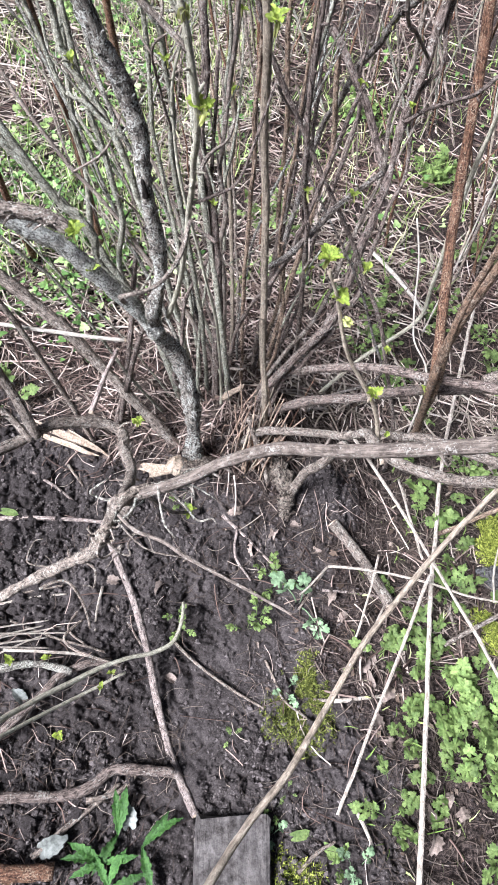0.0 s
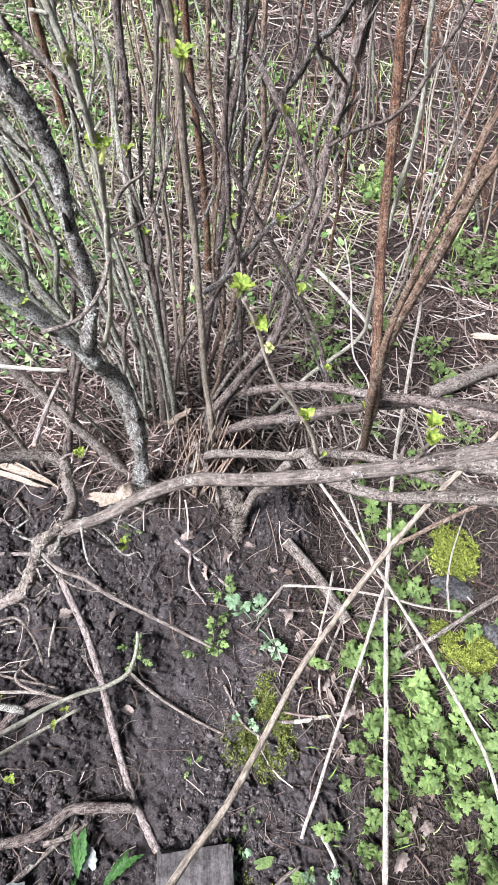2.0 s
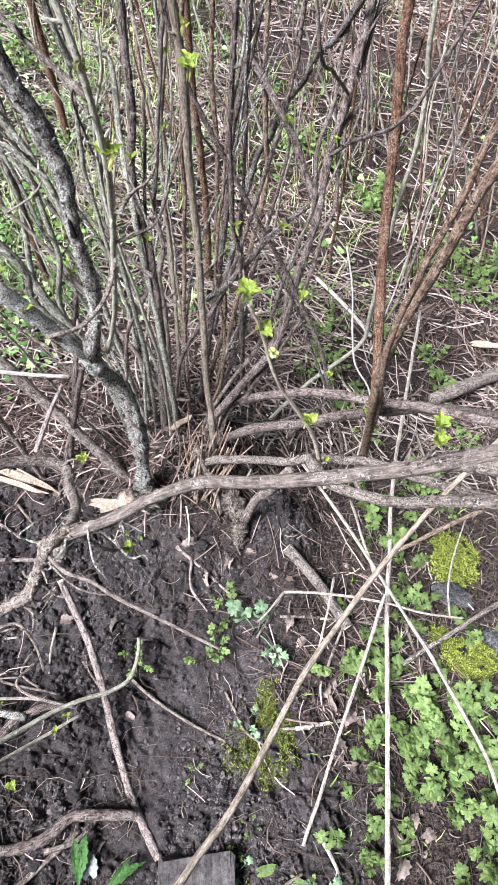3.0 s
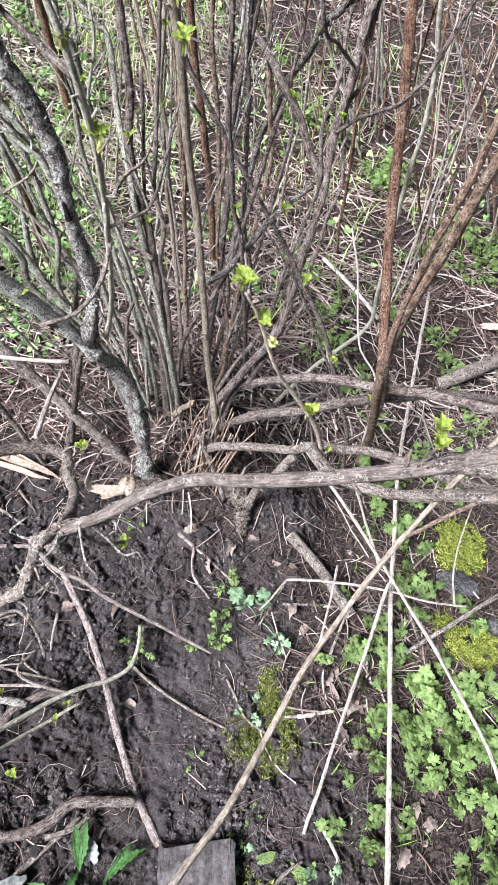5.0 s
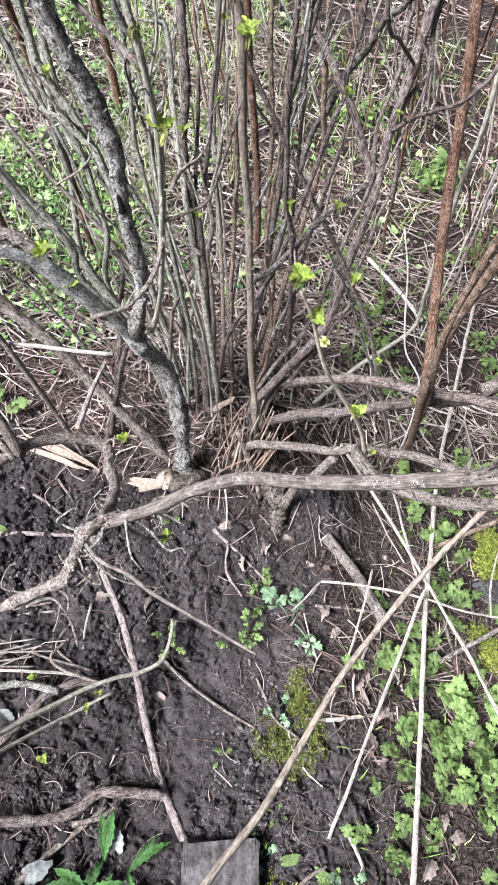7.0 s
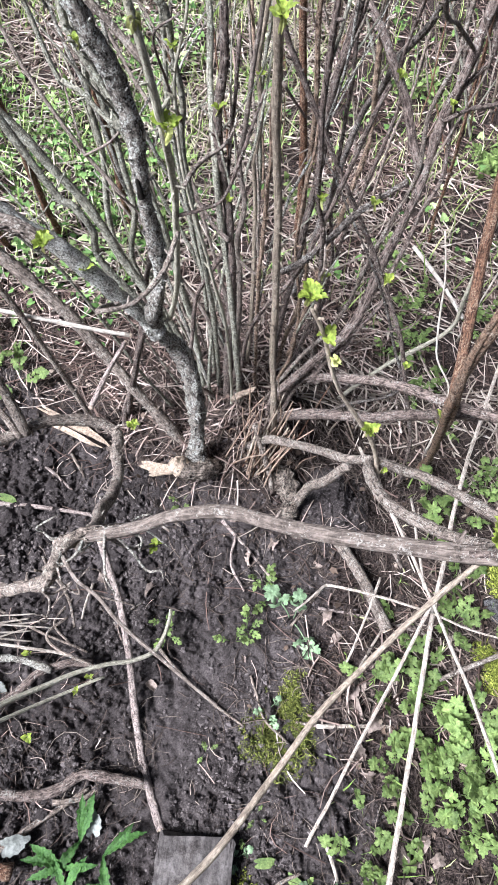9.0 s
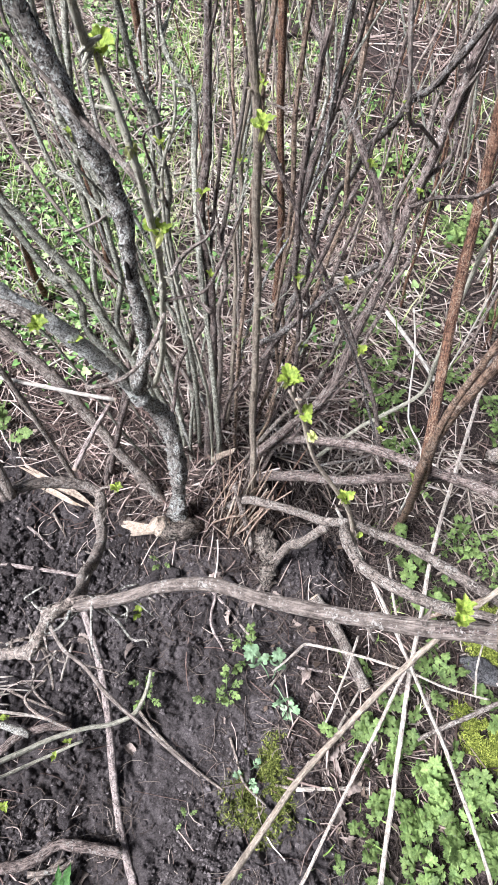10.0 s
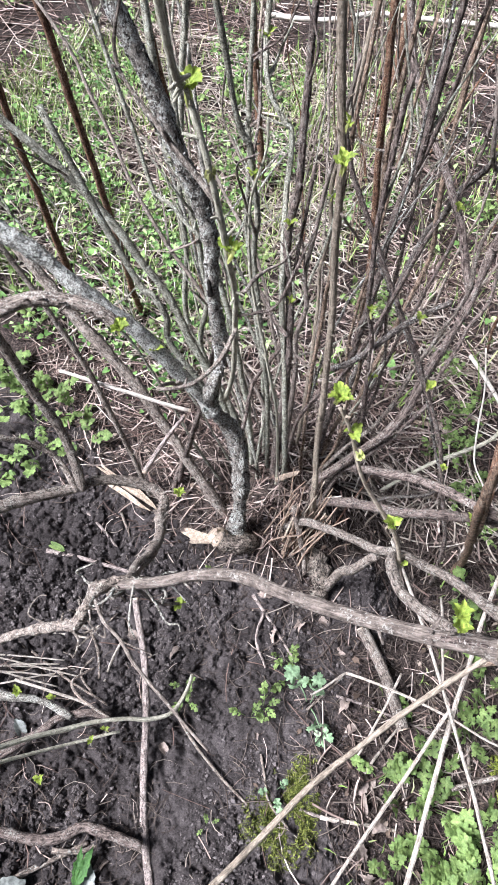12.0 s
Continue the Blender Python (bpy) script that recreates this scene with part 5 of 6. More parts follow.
def chip(p, direction, size, label="pale splinter of fresh wood on the litter", wide=0.2):
    t = thing("wood_chip", pose(*p), label, "chip", "wood chips")
    b = moved(leaf_blade(size, size * wide, 0, 0, 0.12, 0.1, 0.1, 18, int(size * 9999)), aim(p, direction, 0.3))
    n = len(b[0])
    low = (b[0] - np.array((0, 0, 0.004)), [g[::-1] for g in b[1]])
    rim = [(1 + 36 + j, 1 + 36 + (j + 1) % 18, n + 1 + 36 + (j + 1) % 18, n + 1 + 36 + j) for j in range(18)]
    v, f = join([b, low])
    part("chip", mesh_of("chip", v, f + rim, CUT_WOOD, False), t)


chip((-0.218, 0.712, 0.100), (1, 0.10, 0.14), 0.075, wide=0.26)
chip((-0.195, 0.700, 0.098), (0.9, 0.35, 0.22), 0.060, wide=0.24)
chip((-0.085, 0.90, 0.165), (0.6, 0.4, 0.4), 0.06)
chip((-0.50, 0.800, hz(-0.45, 0.80) + 0.03), (1.0, -0.20, 0.02), 0.17, wide=0.09)
chip((-0.47, 0.770, hz(-0.40, 0.77) + 0.03), (1.0, -0.16, 0.03), 0.14, wide=0.08)
chip((-0.42, 0.800, hz(-0.37, 0.80) + 0.025), (1.0, -0.35, 0.0), 0.11, wide=0.08)
chip((0.077, 1.92, 0.03), (0.1, -0.6, 0.6), 0.09)
chip((0.16, 1.38, hz(0.16, 1.38) + 0.01), (1, 0.3, 0), 0.05)

# soil-caked stump under the arched branch
t = thing("stump", pose(0.125, 0.775, hz(0.125, 0.775)), "old stump caked with soil beside the arched branch", "stump")
v, f = tube([(0.05, 0.835, 0.05), (0.075, 0.80, 0.085), (0.100, 0.765, 0.085), (0.115, 0.735, 0.05), (0.125, 0.715, 0.01)], 0.024, 0.014, 18, 12, 0.50, 0.003)
part("wood", mesh_of("wood", v, f, BARK_SCALY), t)

# ---- plank ----
def plank():
    place = pose(0.130, 0.108, 0.0, 0, 0, 12.0)
    t = thing("plank", place, "weathered grey plank end lying on soil", "plank")
    w, th, n = 0.066, 0.034, 14
    verts, faces = [], []
    for i in range(41):
        y = -0.8 * i / 40
        for j in range(n):
            a = j / n * 2 * math.pi + math.pi / n
            cx, cz = np.sign(math.cos(a)) * abs(math.cos(a)) ** 0.18, np.sign(math.sin(a)) * abs(math.sin(a)) ** 0.3
            jag = (0.003 * rng.normal() if i in (0, 40) else 0)
            verts.append((w * cx + 0.0009 * rng.normal(), y + jag, th * 0.5 * cz + 0.010 + 0.0007 * rng.normal()))
    for i in range(40):
        for j in range(n):
            faces.append((i * n + j, i * n + (j + 1) % n, (i + 1) * n + (j + 1) % n, (i + 1) * n + j))
    faces += [tuple(range(n))[::-1], tuple(40 * n + j for j in range(n))]
    me = mesh_of("board", verts, faces, PLANK, False)
    part("board", me, t, place=place)


plank()


# ---- weeds ----
def compound_leaf(s, length=0.056, lobes=5, wide=0.032, steps=48):
    """A stalk with a large lobed end leaflet and pairs of smaller ones."""
    r = np.random.default_rng(s)
    rise = np.array([(0, 0, 0), (length * 0.4, 0, length * 0.30), (length, 0, length * 0.34)])
    pieces = [tube(rise, 0.0010, 0.0007, 4, 3)]
    for k in range(lobes):
        u = 1.0 if k == 0 else (0.80 if k < 3 else (0.5 if k < 5 else 0.3))
        p = np.array((length * u, 0, length * 0.33))
        a = 0.0 if k == 0 else (1 if k % 2 else -1) * r.uniform(0.85, 1.3)
        size = wide * (1.2 if k == 0 else (0.85 if k < 3 else 0.6)) * r.uniform(0.85, 1.1)
        b = scalloped_leaf(size, size * r.uniform(0.85, 1.05), 5 if k == 0 else 3, r.uniform(0.30, 0.44), 0.24, r.uniform(0.2, 0.9), r.uniform(0.0, 0.3), s * 11 + k, steps)
        pieces.append(moved(b, aim(p, (math.cos(a), math.sin(a), r.normal(-0.1, 0.25)), r.normal(0, 0.35))))
    return join(pieces)


WEED = [mesh_of("leaf", *compound_leaf(s), LEAF_WEED) for s in range(6)]
WEED_SMALL = [mesh_of("leaf", *compound_leaf(30 + s, 0.036, 5, 0.016), LEAF_WEED) for s in range(3)]
PALE_LEAF = [mesh_of("leaf", *compound_leaf(50 + s, 0.030, 3, 0.021), LEAF_PALE) for s in range(2)]


def weed(x, y, count, size, meshes, label, name="celandine_plant", group="weeds by the shrub"):
    z = hz(x, y)
    t = thing(name, pose(x, y, z), label, "weed", group)
    count = max(2, int(count * 0.85)) if meshes is WEED else count
    a0 = rng.uniform(0, 6)
    for k in range(count):
        a = a0 + k * 2.4 + rng.normal(0, 0.3)
        d = (math.cos(a), math.sin(a), rng.uniform(-0.05, 0.9))
        q = rng.uniform(0, 0.012)
        part("leaf", meshes[int(rng.integers(len(meshes)))], t, place=aim((x + q * math.cos(a), y + q * math.sin(a), z + 0.004), d, rng.normal(0, 0.15), size * rng.uniform(0.75, 1.2)))
    return t


GREEN = "bright green weed with rounded lobed leaves on litter"
NEAR_WEEDS = ((0.438, 0.808, 4, 1.0), (0.516, 0.746, 4, 0.95), (0.525, 0.64, 6, 0.9), (0.41, 0.6, 3, 0.8), (0.414, 0.546, 3, 0.7), (0.371, 0.464, 5, 0.85), (0.49, 0.526, 5, 0.8), (0.486, 0.466, 6, 0.85), (0.517, 0.405, 6, 0.9), (0.589, 0.465, 5, 0.85), (0.6, 0.4, 7, 0.9), (0.555, 0.36, 6, 0.9), (0.623, 0.36, 6, 0.9), (0.565, 0.31, 5, 0.85))
SIDE_WEEDS = ((0.452, 0.317, 5, 0.85), (0.521, 0.252, 5, 0.8), (0.587, 0.264, 6, 0.9), (0.418, 0.168, 5, 0.8), (0.672, 0.437, 6, 0.95), (0.68, 0.3, 6, 1.0), (0.67, 0.18, 6, 1.0), (0.62, 0.11, 5, 0.9), (0.42, 0.92, 4, 0.8), (0.5, 0.88, 4, 0.8), (0.7, 0.62, 4, 0.8), (0.75, 0.42, 5, 0.95), (0.415, 0.22, 3, 0.6))
for x, y, n, s in NEAR_WEEDS + SIDE_WEEDS:
    weed(x, y, n, s, WEED, GREEN)
for x, y, n, s in ((0.10, 0.60, 4, 0.8), (0.13, 0.565, 3, 0.9), (0.105, 0.485, 4, 0.9), (0.09, 0.455, 3, 0.75), (-0.045, 0.42, 3, 0.8), (-0.06, 0.44, 3, 0.8), (0.205, 0.135, 4, 0.45), (0.335, 0.085, 3, 0.7), (0.10, 0.24, 4, 0.4), (0.22, 0.17, 5, 0.3), (-0.118, 0.695, 4, 0.62)):
    weed(x, y, n, s, WEED_SMALL, "small green weed seedling on bare soil", "weed_seedling", "seedlings on the soil")
for x, y, n, s in ((0.192, 0.533, 3, 1.45), (0.19, 0.345, 4, 0.5), (0.36, 0.075, 4, 0.75), (0.21, 0.10, 4, 0.5)):
    weed(x, y, n, s, PALE_LEAF, "pale silvery-green seedling on bare soil", "pale_seedling", "seedlings on the soil")


def dandelion_leaf(s, length=0.105):
    """A long toothed leaf, broadest near its tip, arching over."""
    r = np.random.default_rng(s)
    n = 25
    v, f = [], []
    for i in range(n):
        u = i / (n - 1)
        w = length * 0.15 * (0.12 + math.sin(math.pi * min(1.0, u * 0.93 + 0.05)) ** 1.2 * (0.45 + 0.65 * u))
        tooth = (1.0, 0.95, 0.82, 0.74)[i % 4] if u < 0.85 else 1.0 - (u - 0.85) * 5
        x, z = length * u, length * (0.42 * u - 0.55 * u * u)
        for j, q in enumerate((-1, -0.5, 0, 0.5, 1)):
            side = w * max(tooth, 0.08) * (1 + 0.1 * r.normal()) if abs(q) == 1 else w * 0.6
            v.append((x - 0.25 * abs(q) * w, q * side, z + 0.35 * abs(q) * w + 0.002 * r.normal() * abs(q)))
    for i in range(n - 1):
        for j in range(4):
            f.append((i * 5 + j, i * 5 + j + 1, (i + 1) * 5 + j + 1, (i + 1) * 5 + j))
    return np.array(v), f


DANDELION = [mesh_of("leaf", *dandelion_leaf(70 + s), LEAF_DARK) for s in range(4)]


def rosette(x, y, angles, size, label="dark green toothed dandelion leaves by the plank"):
    z = hz(x, y)
    t = thing("dandelion", pose(x, y, z), label, "weed", "dandelions")
    for k, a in enumerate(angles):
        a = radians(a)
        part("leaf", DANDELION[k % 4], t, place=aim((x, y, z + 0.012), (math.cos(a), math.sin(a), 0.30), rng.normal(0, 0.25), size * rng.uniform(0.85, 1.1)))


rosette(-0.060, 0.042, (95, 110, 250), 0.74)
rosette(-0.013, 0.033, (48, 62, 300), 0.76)
rosette(-0.073, -0.002, (165, 185, 215, 20), 0.62)
rosette(-0.052, -0.035, (80, 130, 30, 250), 0.58)
v = leaf_blade(0.055, 0.024, 0, 0, 0.02, 0.2, 0.2, 24, 91)
for x, y, a, lab in ((0.30, 0.10, -20, "single oval green leaf lying on the soil"), (-0.50, 0.58, 0, "toothed green leaf lying on dark soil"), (0.24, 0.10, 20, "single oval green leaf lying on the soil")):
    t = thing("fallen_leaf", pose(x, y, hz(x, y)), lab, "leaf")
    part("blade", mesh_of("blade", *v, LEAF_WEED), t, place=aim((x, y, hz(x, y) + 0.012), (math.cos(radians(a)), math.sin(radians(a)), 0.1), 0.1, 0.72))
GREYED = mesh_of("blade", *leaf_blade(0.036, 0.024, 0, 0, 0.10, 0.6, 0.5, 26, 131), LEAF_GREY)
DEAD = [mesh_of("blade", *leaf_blade(0.036, 0.022, (3, 5, 0, 5, 0)[s], 0.35, 0.12, 0.9, 0.7, 26, 110 + s), LEAF_DEAD) for s in range(5)]
for x, y, s in ((-0.108, 0.509, 0.9), (-0.03, 0.315, 0.75), (0.12, 0.42, 0.5), (0.52, 0.205, 0.9), (0.54, 0.19, 1.1), (0.36, 0.44, 1.0), (0.39, 0.40, 1.0), (0.35, 0.40, 0.9), (-0.20, 0.485, 0.9), (-0.045, 0.09, 1.0), (0.06, 0.64, 0.9), (0.10, 0.66, 1.0), (0.48, 0.20, 1.0), (0.49, 0.27, 0.8), (-0.17, 0.09, 0.7), (0.3, 0.54, 0.9), (0.33, 0.62, 1.0), (0.02, 0.70, 0.9), (-0.32, 0.78, 1.0), (-0.23, 0.77, 0.9), (0.62, 0.2, 1.0), (0.42, 0.3, 0.9)):
    t = thing("dead_leaf", pose(x, y, hz(x, y)), "curled pale brown dead leaf on the ground", "leaf", "dead leaves")
    a = rng.uniform(0, 6)
    part("blade", DEAD[int(rng.integers(5))], t, place=aim((x, y, hz(x, y) + 0.010), (math.cos(a), math.sin(a), rng.normal(0, 0.2)), rng.normal(0, 0.5), s))

for x, y, s, a in ((-0.043, 0.054, 1.1, 1.9), (-0.181, -0.008, 1.3, 0.6), (-0.30, 0.215, 0.9, 2.6)):
    t = thing("grey_leaf", pose(x, y, hz(x, y)), "bleached grey dead leaf lying on the soil", "leaf", "grey leaves")
    part("blade", GREYED, t, place=aim((x, y, hz(x, y) + 0.014), (math.cos(a), math.sin(a), 0.25), 0.2, s))
for x, y, s in ((0.364, 0.392, 1.3), (0.385, 0.375, 1.2), (0.34, 0.42, 1.1), (0.523, 0.186, 1.4), (0.55, 0.17, 1.3), (0.50, 0.16, 1.1), (0.37, 0.34, 1.0), (0.22, 0.66, 1.0), (0.16, 0.70, 0.9), (0.26, 0.58, 1.0)):
    t = thing("dead_leaf", pose(x, y, hz(x, y)), "crumpled brown dead leaf under the stalks", "leaf", "dead leaves")
    a = rng.uniform(0, 6)
    part("blade", DEAD[int(rng.integers(5))], t, place=aim((x, y, hz(x, y) + 0.010), (math.cos(a), math.sin(a), rng.normal(0, 0.25)), rng.normal(0, 0.5), s))


# ---- moss and stones ----
def moss(x, y, rx, ry, count, rise=0.0, label="yellow-green moss cushion on the soil", mat=MOSS):
    pieces = []
    while len(pieces) < count:
        u, w = rng.normal(0, 0.5, 2)
        if u * u + w * w > 1.1:
            continue
        px, py = x + u * rx, y + w * ry
        if vnoise(px, py, 0.028, 41) + 0.35 * vnoise(px, py, 0.009, 42) < 0.42 + 0.30 * (u * u + w * w) - 3.0 * rise:
            continue
        z = hz(px, py) - 0.002 + rise * max(0.0, 1 - (u * u + w * w)) ** 0.5
        h, q = rng.uniform(0.003, 0.009), rng.uniform(0.0010, 0.0021)
        a = rng.uniform(0, 6)
        tip = (px + rng.normal(0, 0.004), py + rng.normal(0, 0.004), z + h)
        ring = [(px + q * math.cos(a + k * 2.094), py + q * math.sin(a + k * 2.094), z + h * 0.3 * (k == 1)) for k in range(3)]
        pieces.append((np.array(ring + [tip]), [(0, 1, 3), (1, 2, 3), (2, 0, 3)]))
    t = thing("moss_patch", pose(x, y, hz(x, y)), label, "moss", "moss cushions")
    part("moss", mesh_of("moss", *join(pieces), mat, False), t)


moss(0.235, 0.375, 0.058, 0.062, 3600, 0.0, "dark olive moss thinly grown over soil", MOSS_DARK)
moss(0.225, 0.30, 0.078, 0.068, 4200, 0.0, "dark olive moss thinly grown over soil", MOSS_DARK)
moss(0.255, 0.045, 0.06, 0.05, 1500)
moss(0.645, 0.80, 0.065, 0.085, 9000, 0.030)
moss(0.66, 0.55, 0.065, 0.05, 8000, 0.028)
moss(0.60, 0.60, 0.03, 0.03, 600, 0.01)


def stone(x, y, sx, sy, sz, label):
    bm = bmesh.new()
    bmesh.ops.create_icosphere(bm, subdivisions=3, radius=1)
    off = Vector((x * 9, y * 9, 0))
    for q in bm.verts:
        q.co *= 1 + 0.35 * noise.noise(q.co * 1.4 + off) + 0.08 * noise.noise(q.co * 5 + off)
        q.co = Vector((q.co.x * sx, q.co.y * sy, q.co.z * sz))
    me = bpy.data.meshes.new("stone")
    bm.to_mesh(me)
    bm.free()
    me.materials.append(STONE)
    me.polygons.foreach_set("use_smooth", [True] * len(me.polygons))
    t = thing("stone", pose(x, y, hz(x, y)), label, "stone")
    part("stone", me, t, place=pose(x, y, hz(x, y) + sz * 0.2))


stone(0.635, 0.70, 0.050, 0.032, 0.016, "dark mossy stone among the weeds")
stone(0.74, 0.60, 0.045, 0.035, 0.018, "dark mossy stone among the weeds")


# ---- uncountable cover ----
def scatter(count, x0, x1, y0, y1, keep):
    n, out = 0, []
    while n < count:
        x, y = rng.uniform(x0, x1, 4000), rng.uniform(y0, y1, 4000)
        ok = rng.uniform(0, 1, 4000) < keep(x, y)
        out.append(np.c_[x[ok], y[ok]])
        n += int(ok.sum())
    return np.vstack(out)[:count]


def strands(name, p, lengths, radii, mat, label, category, lift=0.012, tilt=0.12, curve=0.07, sides=3, ks=(-1.0, -0.5, 0.0, 0.5, 1.0)):
    """Thin stems lying about, each a three-sided strand in three bends."""
    n = len(p)
    a = rng.uniform(0, 2 * math.pi, n)
    half = lengths[:, None] * 0.5 * np.c_[np.cos(a), np.sin(a)]
    side = rng.normal(0, curve, n)[:, None] * lengths[:, None] * np.c_[-np.sin(a), np.cos(a)]
    dz = rng.normal(0, tilt, n) * lengths
    verts = np.zeros((n, len(ks) * sides, 3))
    path = [p + half * k + side * (1 - k * k) for k in ks]
    ground_z = np.array([height(c[:, 0], c[:, 1]) for c in path])
    u = (np.array(ks)[:, None] + 1) / 2
    line = ground_z[0] * (1 - u) + ground_z[-1] * u
    lie = 0.55 * np.maximum(0, (ground_z - line).max(axis=0)) + np.abs(rng.normal(0, lift, n)) * 0.4 + radii
    for i, k in enumerate(ks):
        c = path[i]
        z = line[i] + lie + np.maximum(0, dz * k)
        for j in range(sides):
            b = 2 * math.pi * j / sides
            verts[:, i * sides + j, 0] = c[:, 0] - np.sin(a) * radii * math.cos(b)
            verts[:, i * sides + j, 1] = c[:, 1] + np.cos(a) * radii * math.cos(b)
            verts[:, i * sides + j, 2] = z + radii * math.sin(b)
    m = len(ks)
    one = [(i * sides + j, i * sides + (j + 1) % sides, (i + 1) * sides + (j + 1) % sides, (i + 1) * sides + j) for i in range(m - 1) for j in range(sides)]
    f = (np.array(one)[None] + (np.arange(n) * m * sides)[:, None, None]).reshape(-1, 4)
    return tagged(new(name, mesh_of(name, verts.reshape(-1, 3), f, mat)), label, category, kind="stuff")


def covered(x, y):
    return np.clip(1 - bare(x, y), 0, 1) * (0.32 + 0.68 * np.clip(2.4 * vnoise(x, y, 0.28, 11) - 0.7, 0, 1))


def far_off(x, y):
    return covered(x, y) * np.clip(1 + 1.2 * x, 0.25, 1) * (0.06 + 0.94 / (1 + np.exp(-(y - 1.15) / 0.08)))


p = scatter(4700, -1.3, 1.3, -0.3, 2.2, far_off)
strands("straw_litter", p, 0.02 + 0.16 * rng.uniform(0, 1, len(p)) ** 1.6, rng.uniform(0.0007, 0.0024, len(p)), LITTER, "bleached straw and dry stems matted on the ground", "litter")
p = scatter(1100, -0.9, 0.0, 0.74, 1.35, lambda x, y: np.clip(1 - bare(x, y), 0, 1))
strands("straw_litter", p, rng.uniform(0.03, 0.16, len(p)), rng.uniform(0.0008, 0.0022, len(p)), LITTER, "bleached straw strewn under the stems", "litter")
p = scatter(8500, -3.6, 2.6, 2.0, 5.6, covered)
strands("straw_litter", p, rng.uniform(0.06, 0.35, len(p)), rng.uniform(0.001, 0.0036, len(p)), LITTER, "bleached straw and dry stems matted on the ground", "litter", ks=(-1.0, 0.1, 1.0))
p = scatter(7500, -0.9, 1.0, -0.2, 1.3, covered)
strands("brown_litter", p, rng.uniform(0.012, 0.09, len(p)), rng.uniform(0.0005, 0.0016, len(p)), FINE, "brown rotted stems and fibres on the soil", "litter", 0.008, 0.08, 0.12)
p = scatter(800, -0.15, 1.0, 0.98, 1.95, lambda x, y: 0.25 + 0.75 * (vnoise(x, y, 0.2, 61) > 0.42))
strands("straw_litter", p, rng.uniform(0.03, 0.17, len(p)), rng.uniform(0.0010, 0.0030, len(p)), LITTER_PALE, "bleached broken straw lying behind the shrub", "litter", 0.018)
p = scatter(110, 0.16, 0.62, 0.36, 0.80, lambda x, y: np.clip(1 - bare(x, y), 0.1, 1))
strands("straw_litter", p, rng.uniform(0.02, 0.10, len(p)), rng.uniform(0.0010, 0.0026, len(p)), LITTER, "broken straw and bark bits under the stalks", "litter", 0.010)
p = scatter(230, -0.65, 0.42, -0.2, 0.85, lambda x, y: 0.12 + 0.88 * (vnoise(x, y, 0.25, 31) > 0.5) * (x < 0.0) + 0.2 * (x > 0.2))
strands("twig_litter", p, rng.uniform(0.025, 0.12, len(p)), rng.uniform(0.0006, 0.0016, len(p)), LITTER, "thin pale dry twigs scattered over the soil", "litter", 0.008, 0.06, 0.2)
p = scatter(520, -0.55, 0.02, -0.2, 0.30, lambda x, y: 0.15 + 0.85 * (vnoise(x, y, 0.16, 33) > 0.48))
strands("dry_fibres", p, rng.uniform(0.02, 0.09, len(p)), rng.uniform(0.0004, 0.0010, len(p)), FINE, "thin grey dry fibres matted on the soil", "fibres", 0.006, 0.05, 0.3)
p = scatter(1000, -0.6, 0.5, -0.2, 0.9, lambda x, y: 0.15 + 0.85 * (vnoise(x, y, 0.2, 12) > 0.5))
strands("root_fibres", p, rng.uniform(0.012, 0.07, len(p)), rng.uniform(0.0003, 0.0010, len(p)), FINE, "fine dry root fibres strewn over the soil", "fibres", 0.004, 0.05, 0.2)


PHI = (1 + 5 ** 0.5) / 2
LUMP = np.array([(-1, PHI, 0), (1, PHI, 0), (-1, -PHI, 0), (1, -PHI, 0), (0, -1, PHI), (0, 1, PHI), (0, -1, -PHI), (0, 1, -PHI), (PHI, 0, -1), (PHI, 0, 1), (-PHI, 0, -1), (-PHI, 0, 1)]) / math.hypot(1, PHI)
LUMP_FACES = np.array([(0, 11, 5), (0, 5, 1), (0, 1, 7), (0, 7, 10), (0, 10, 11), (1, 5, 9), (5, 11, 4), (11, 10, 2), (10, 7, 6), (7, 1, 8), (3, 9, 4), (3, 4, 2), (3, 2, 6), (3, 6, 8), (3, 8, 9), (4, 9, 5), (2, 4, 11), (6, 2, 10), (8, 6, 7), (9, 8, 1)])


def bits(name, p, lo, hi, mat, label, category, flat=0.8, skew=2.6):
    """Small jagged crumbs resting on the ground, mostly the smallest."""
    n = len(p)
    r = lo * (hi / lo) ** (rng.uniform(0, 1, n) ** skew)
    jag = np.clip(1 + rng.normal(0, 0.42, (n, 12)), 0.25, 2.0)
    stretch = rng.uniform(0.6, 1.4, (n, 3)) * np.array((1, 1, flat))
    a = rng.uniform(0, 6.28, n)
    v = LUMP[None] * jag[..., None] * stretch[:, None, :] * r[:, None, None]
    x = v[..., 0] * np.cos(a)[:, None] - v[..., 1] * np.sin(a)[:, None]
    y = v[..., 0] * np.sin(a)[:, None] + v[..., 1] * np.cos(a)[:, None]
    v = np.stack([x + p[:, :1], y + p[:, 1:], v[..., 2] + (height(p[:, 0], p[:, 1]) + r * 0.25)[:, None]], -1)
    f = (LUMP_FACES[None] + (np.arange(n) * 12)[:, None, None]).reshape(-1, 3)
    return tagged(new(name, mesh_of(name, v.reshape(-1, 3), f, mat, False)), label, category, kind="stuff")


def clods(x, y):
    trod = np.exp(-(((x - 0.09 - 0.25 * (y - 0.36)) / 0.085) ** 2 + ((y - 0.36) / 0.30) ** 2))
    return bare(x, y) * (1 - 0.72 * trod) * (0.15 + 0.85 * (vnoise(x, y, 0.12, 14) > 0.42))


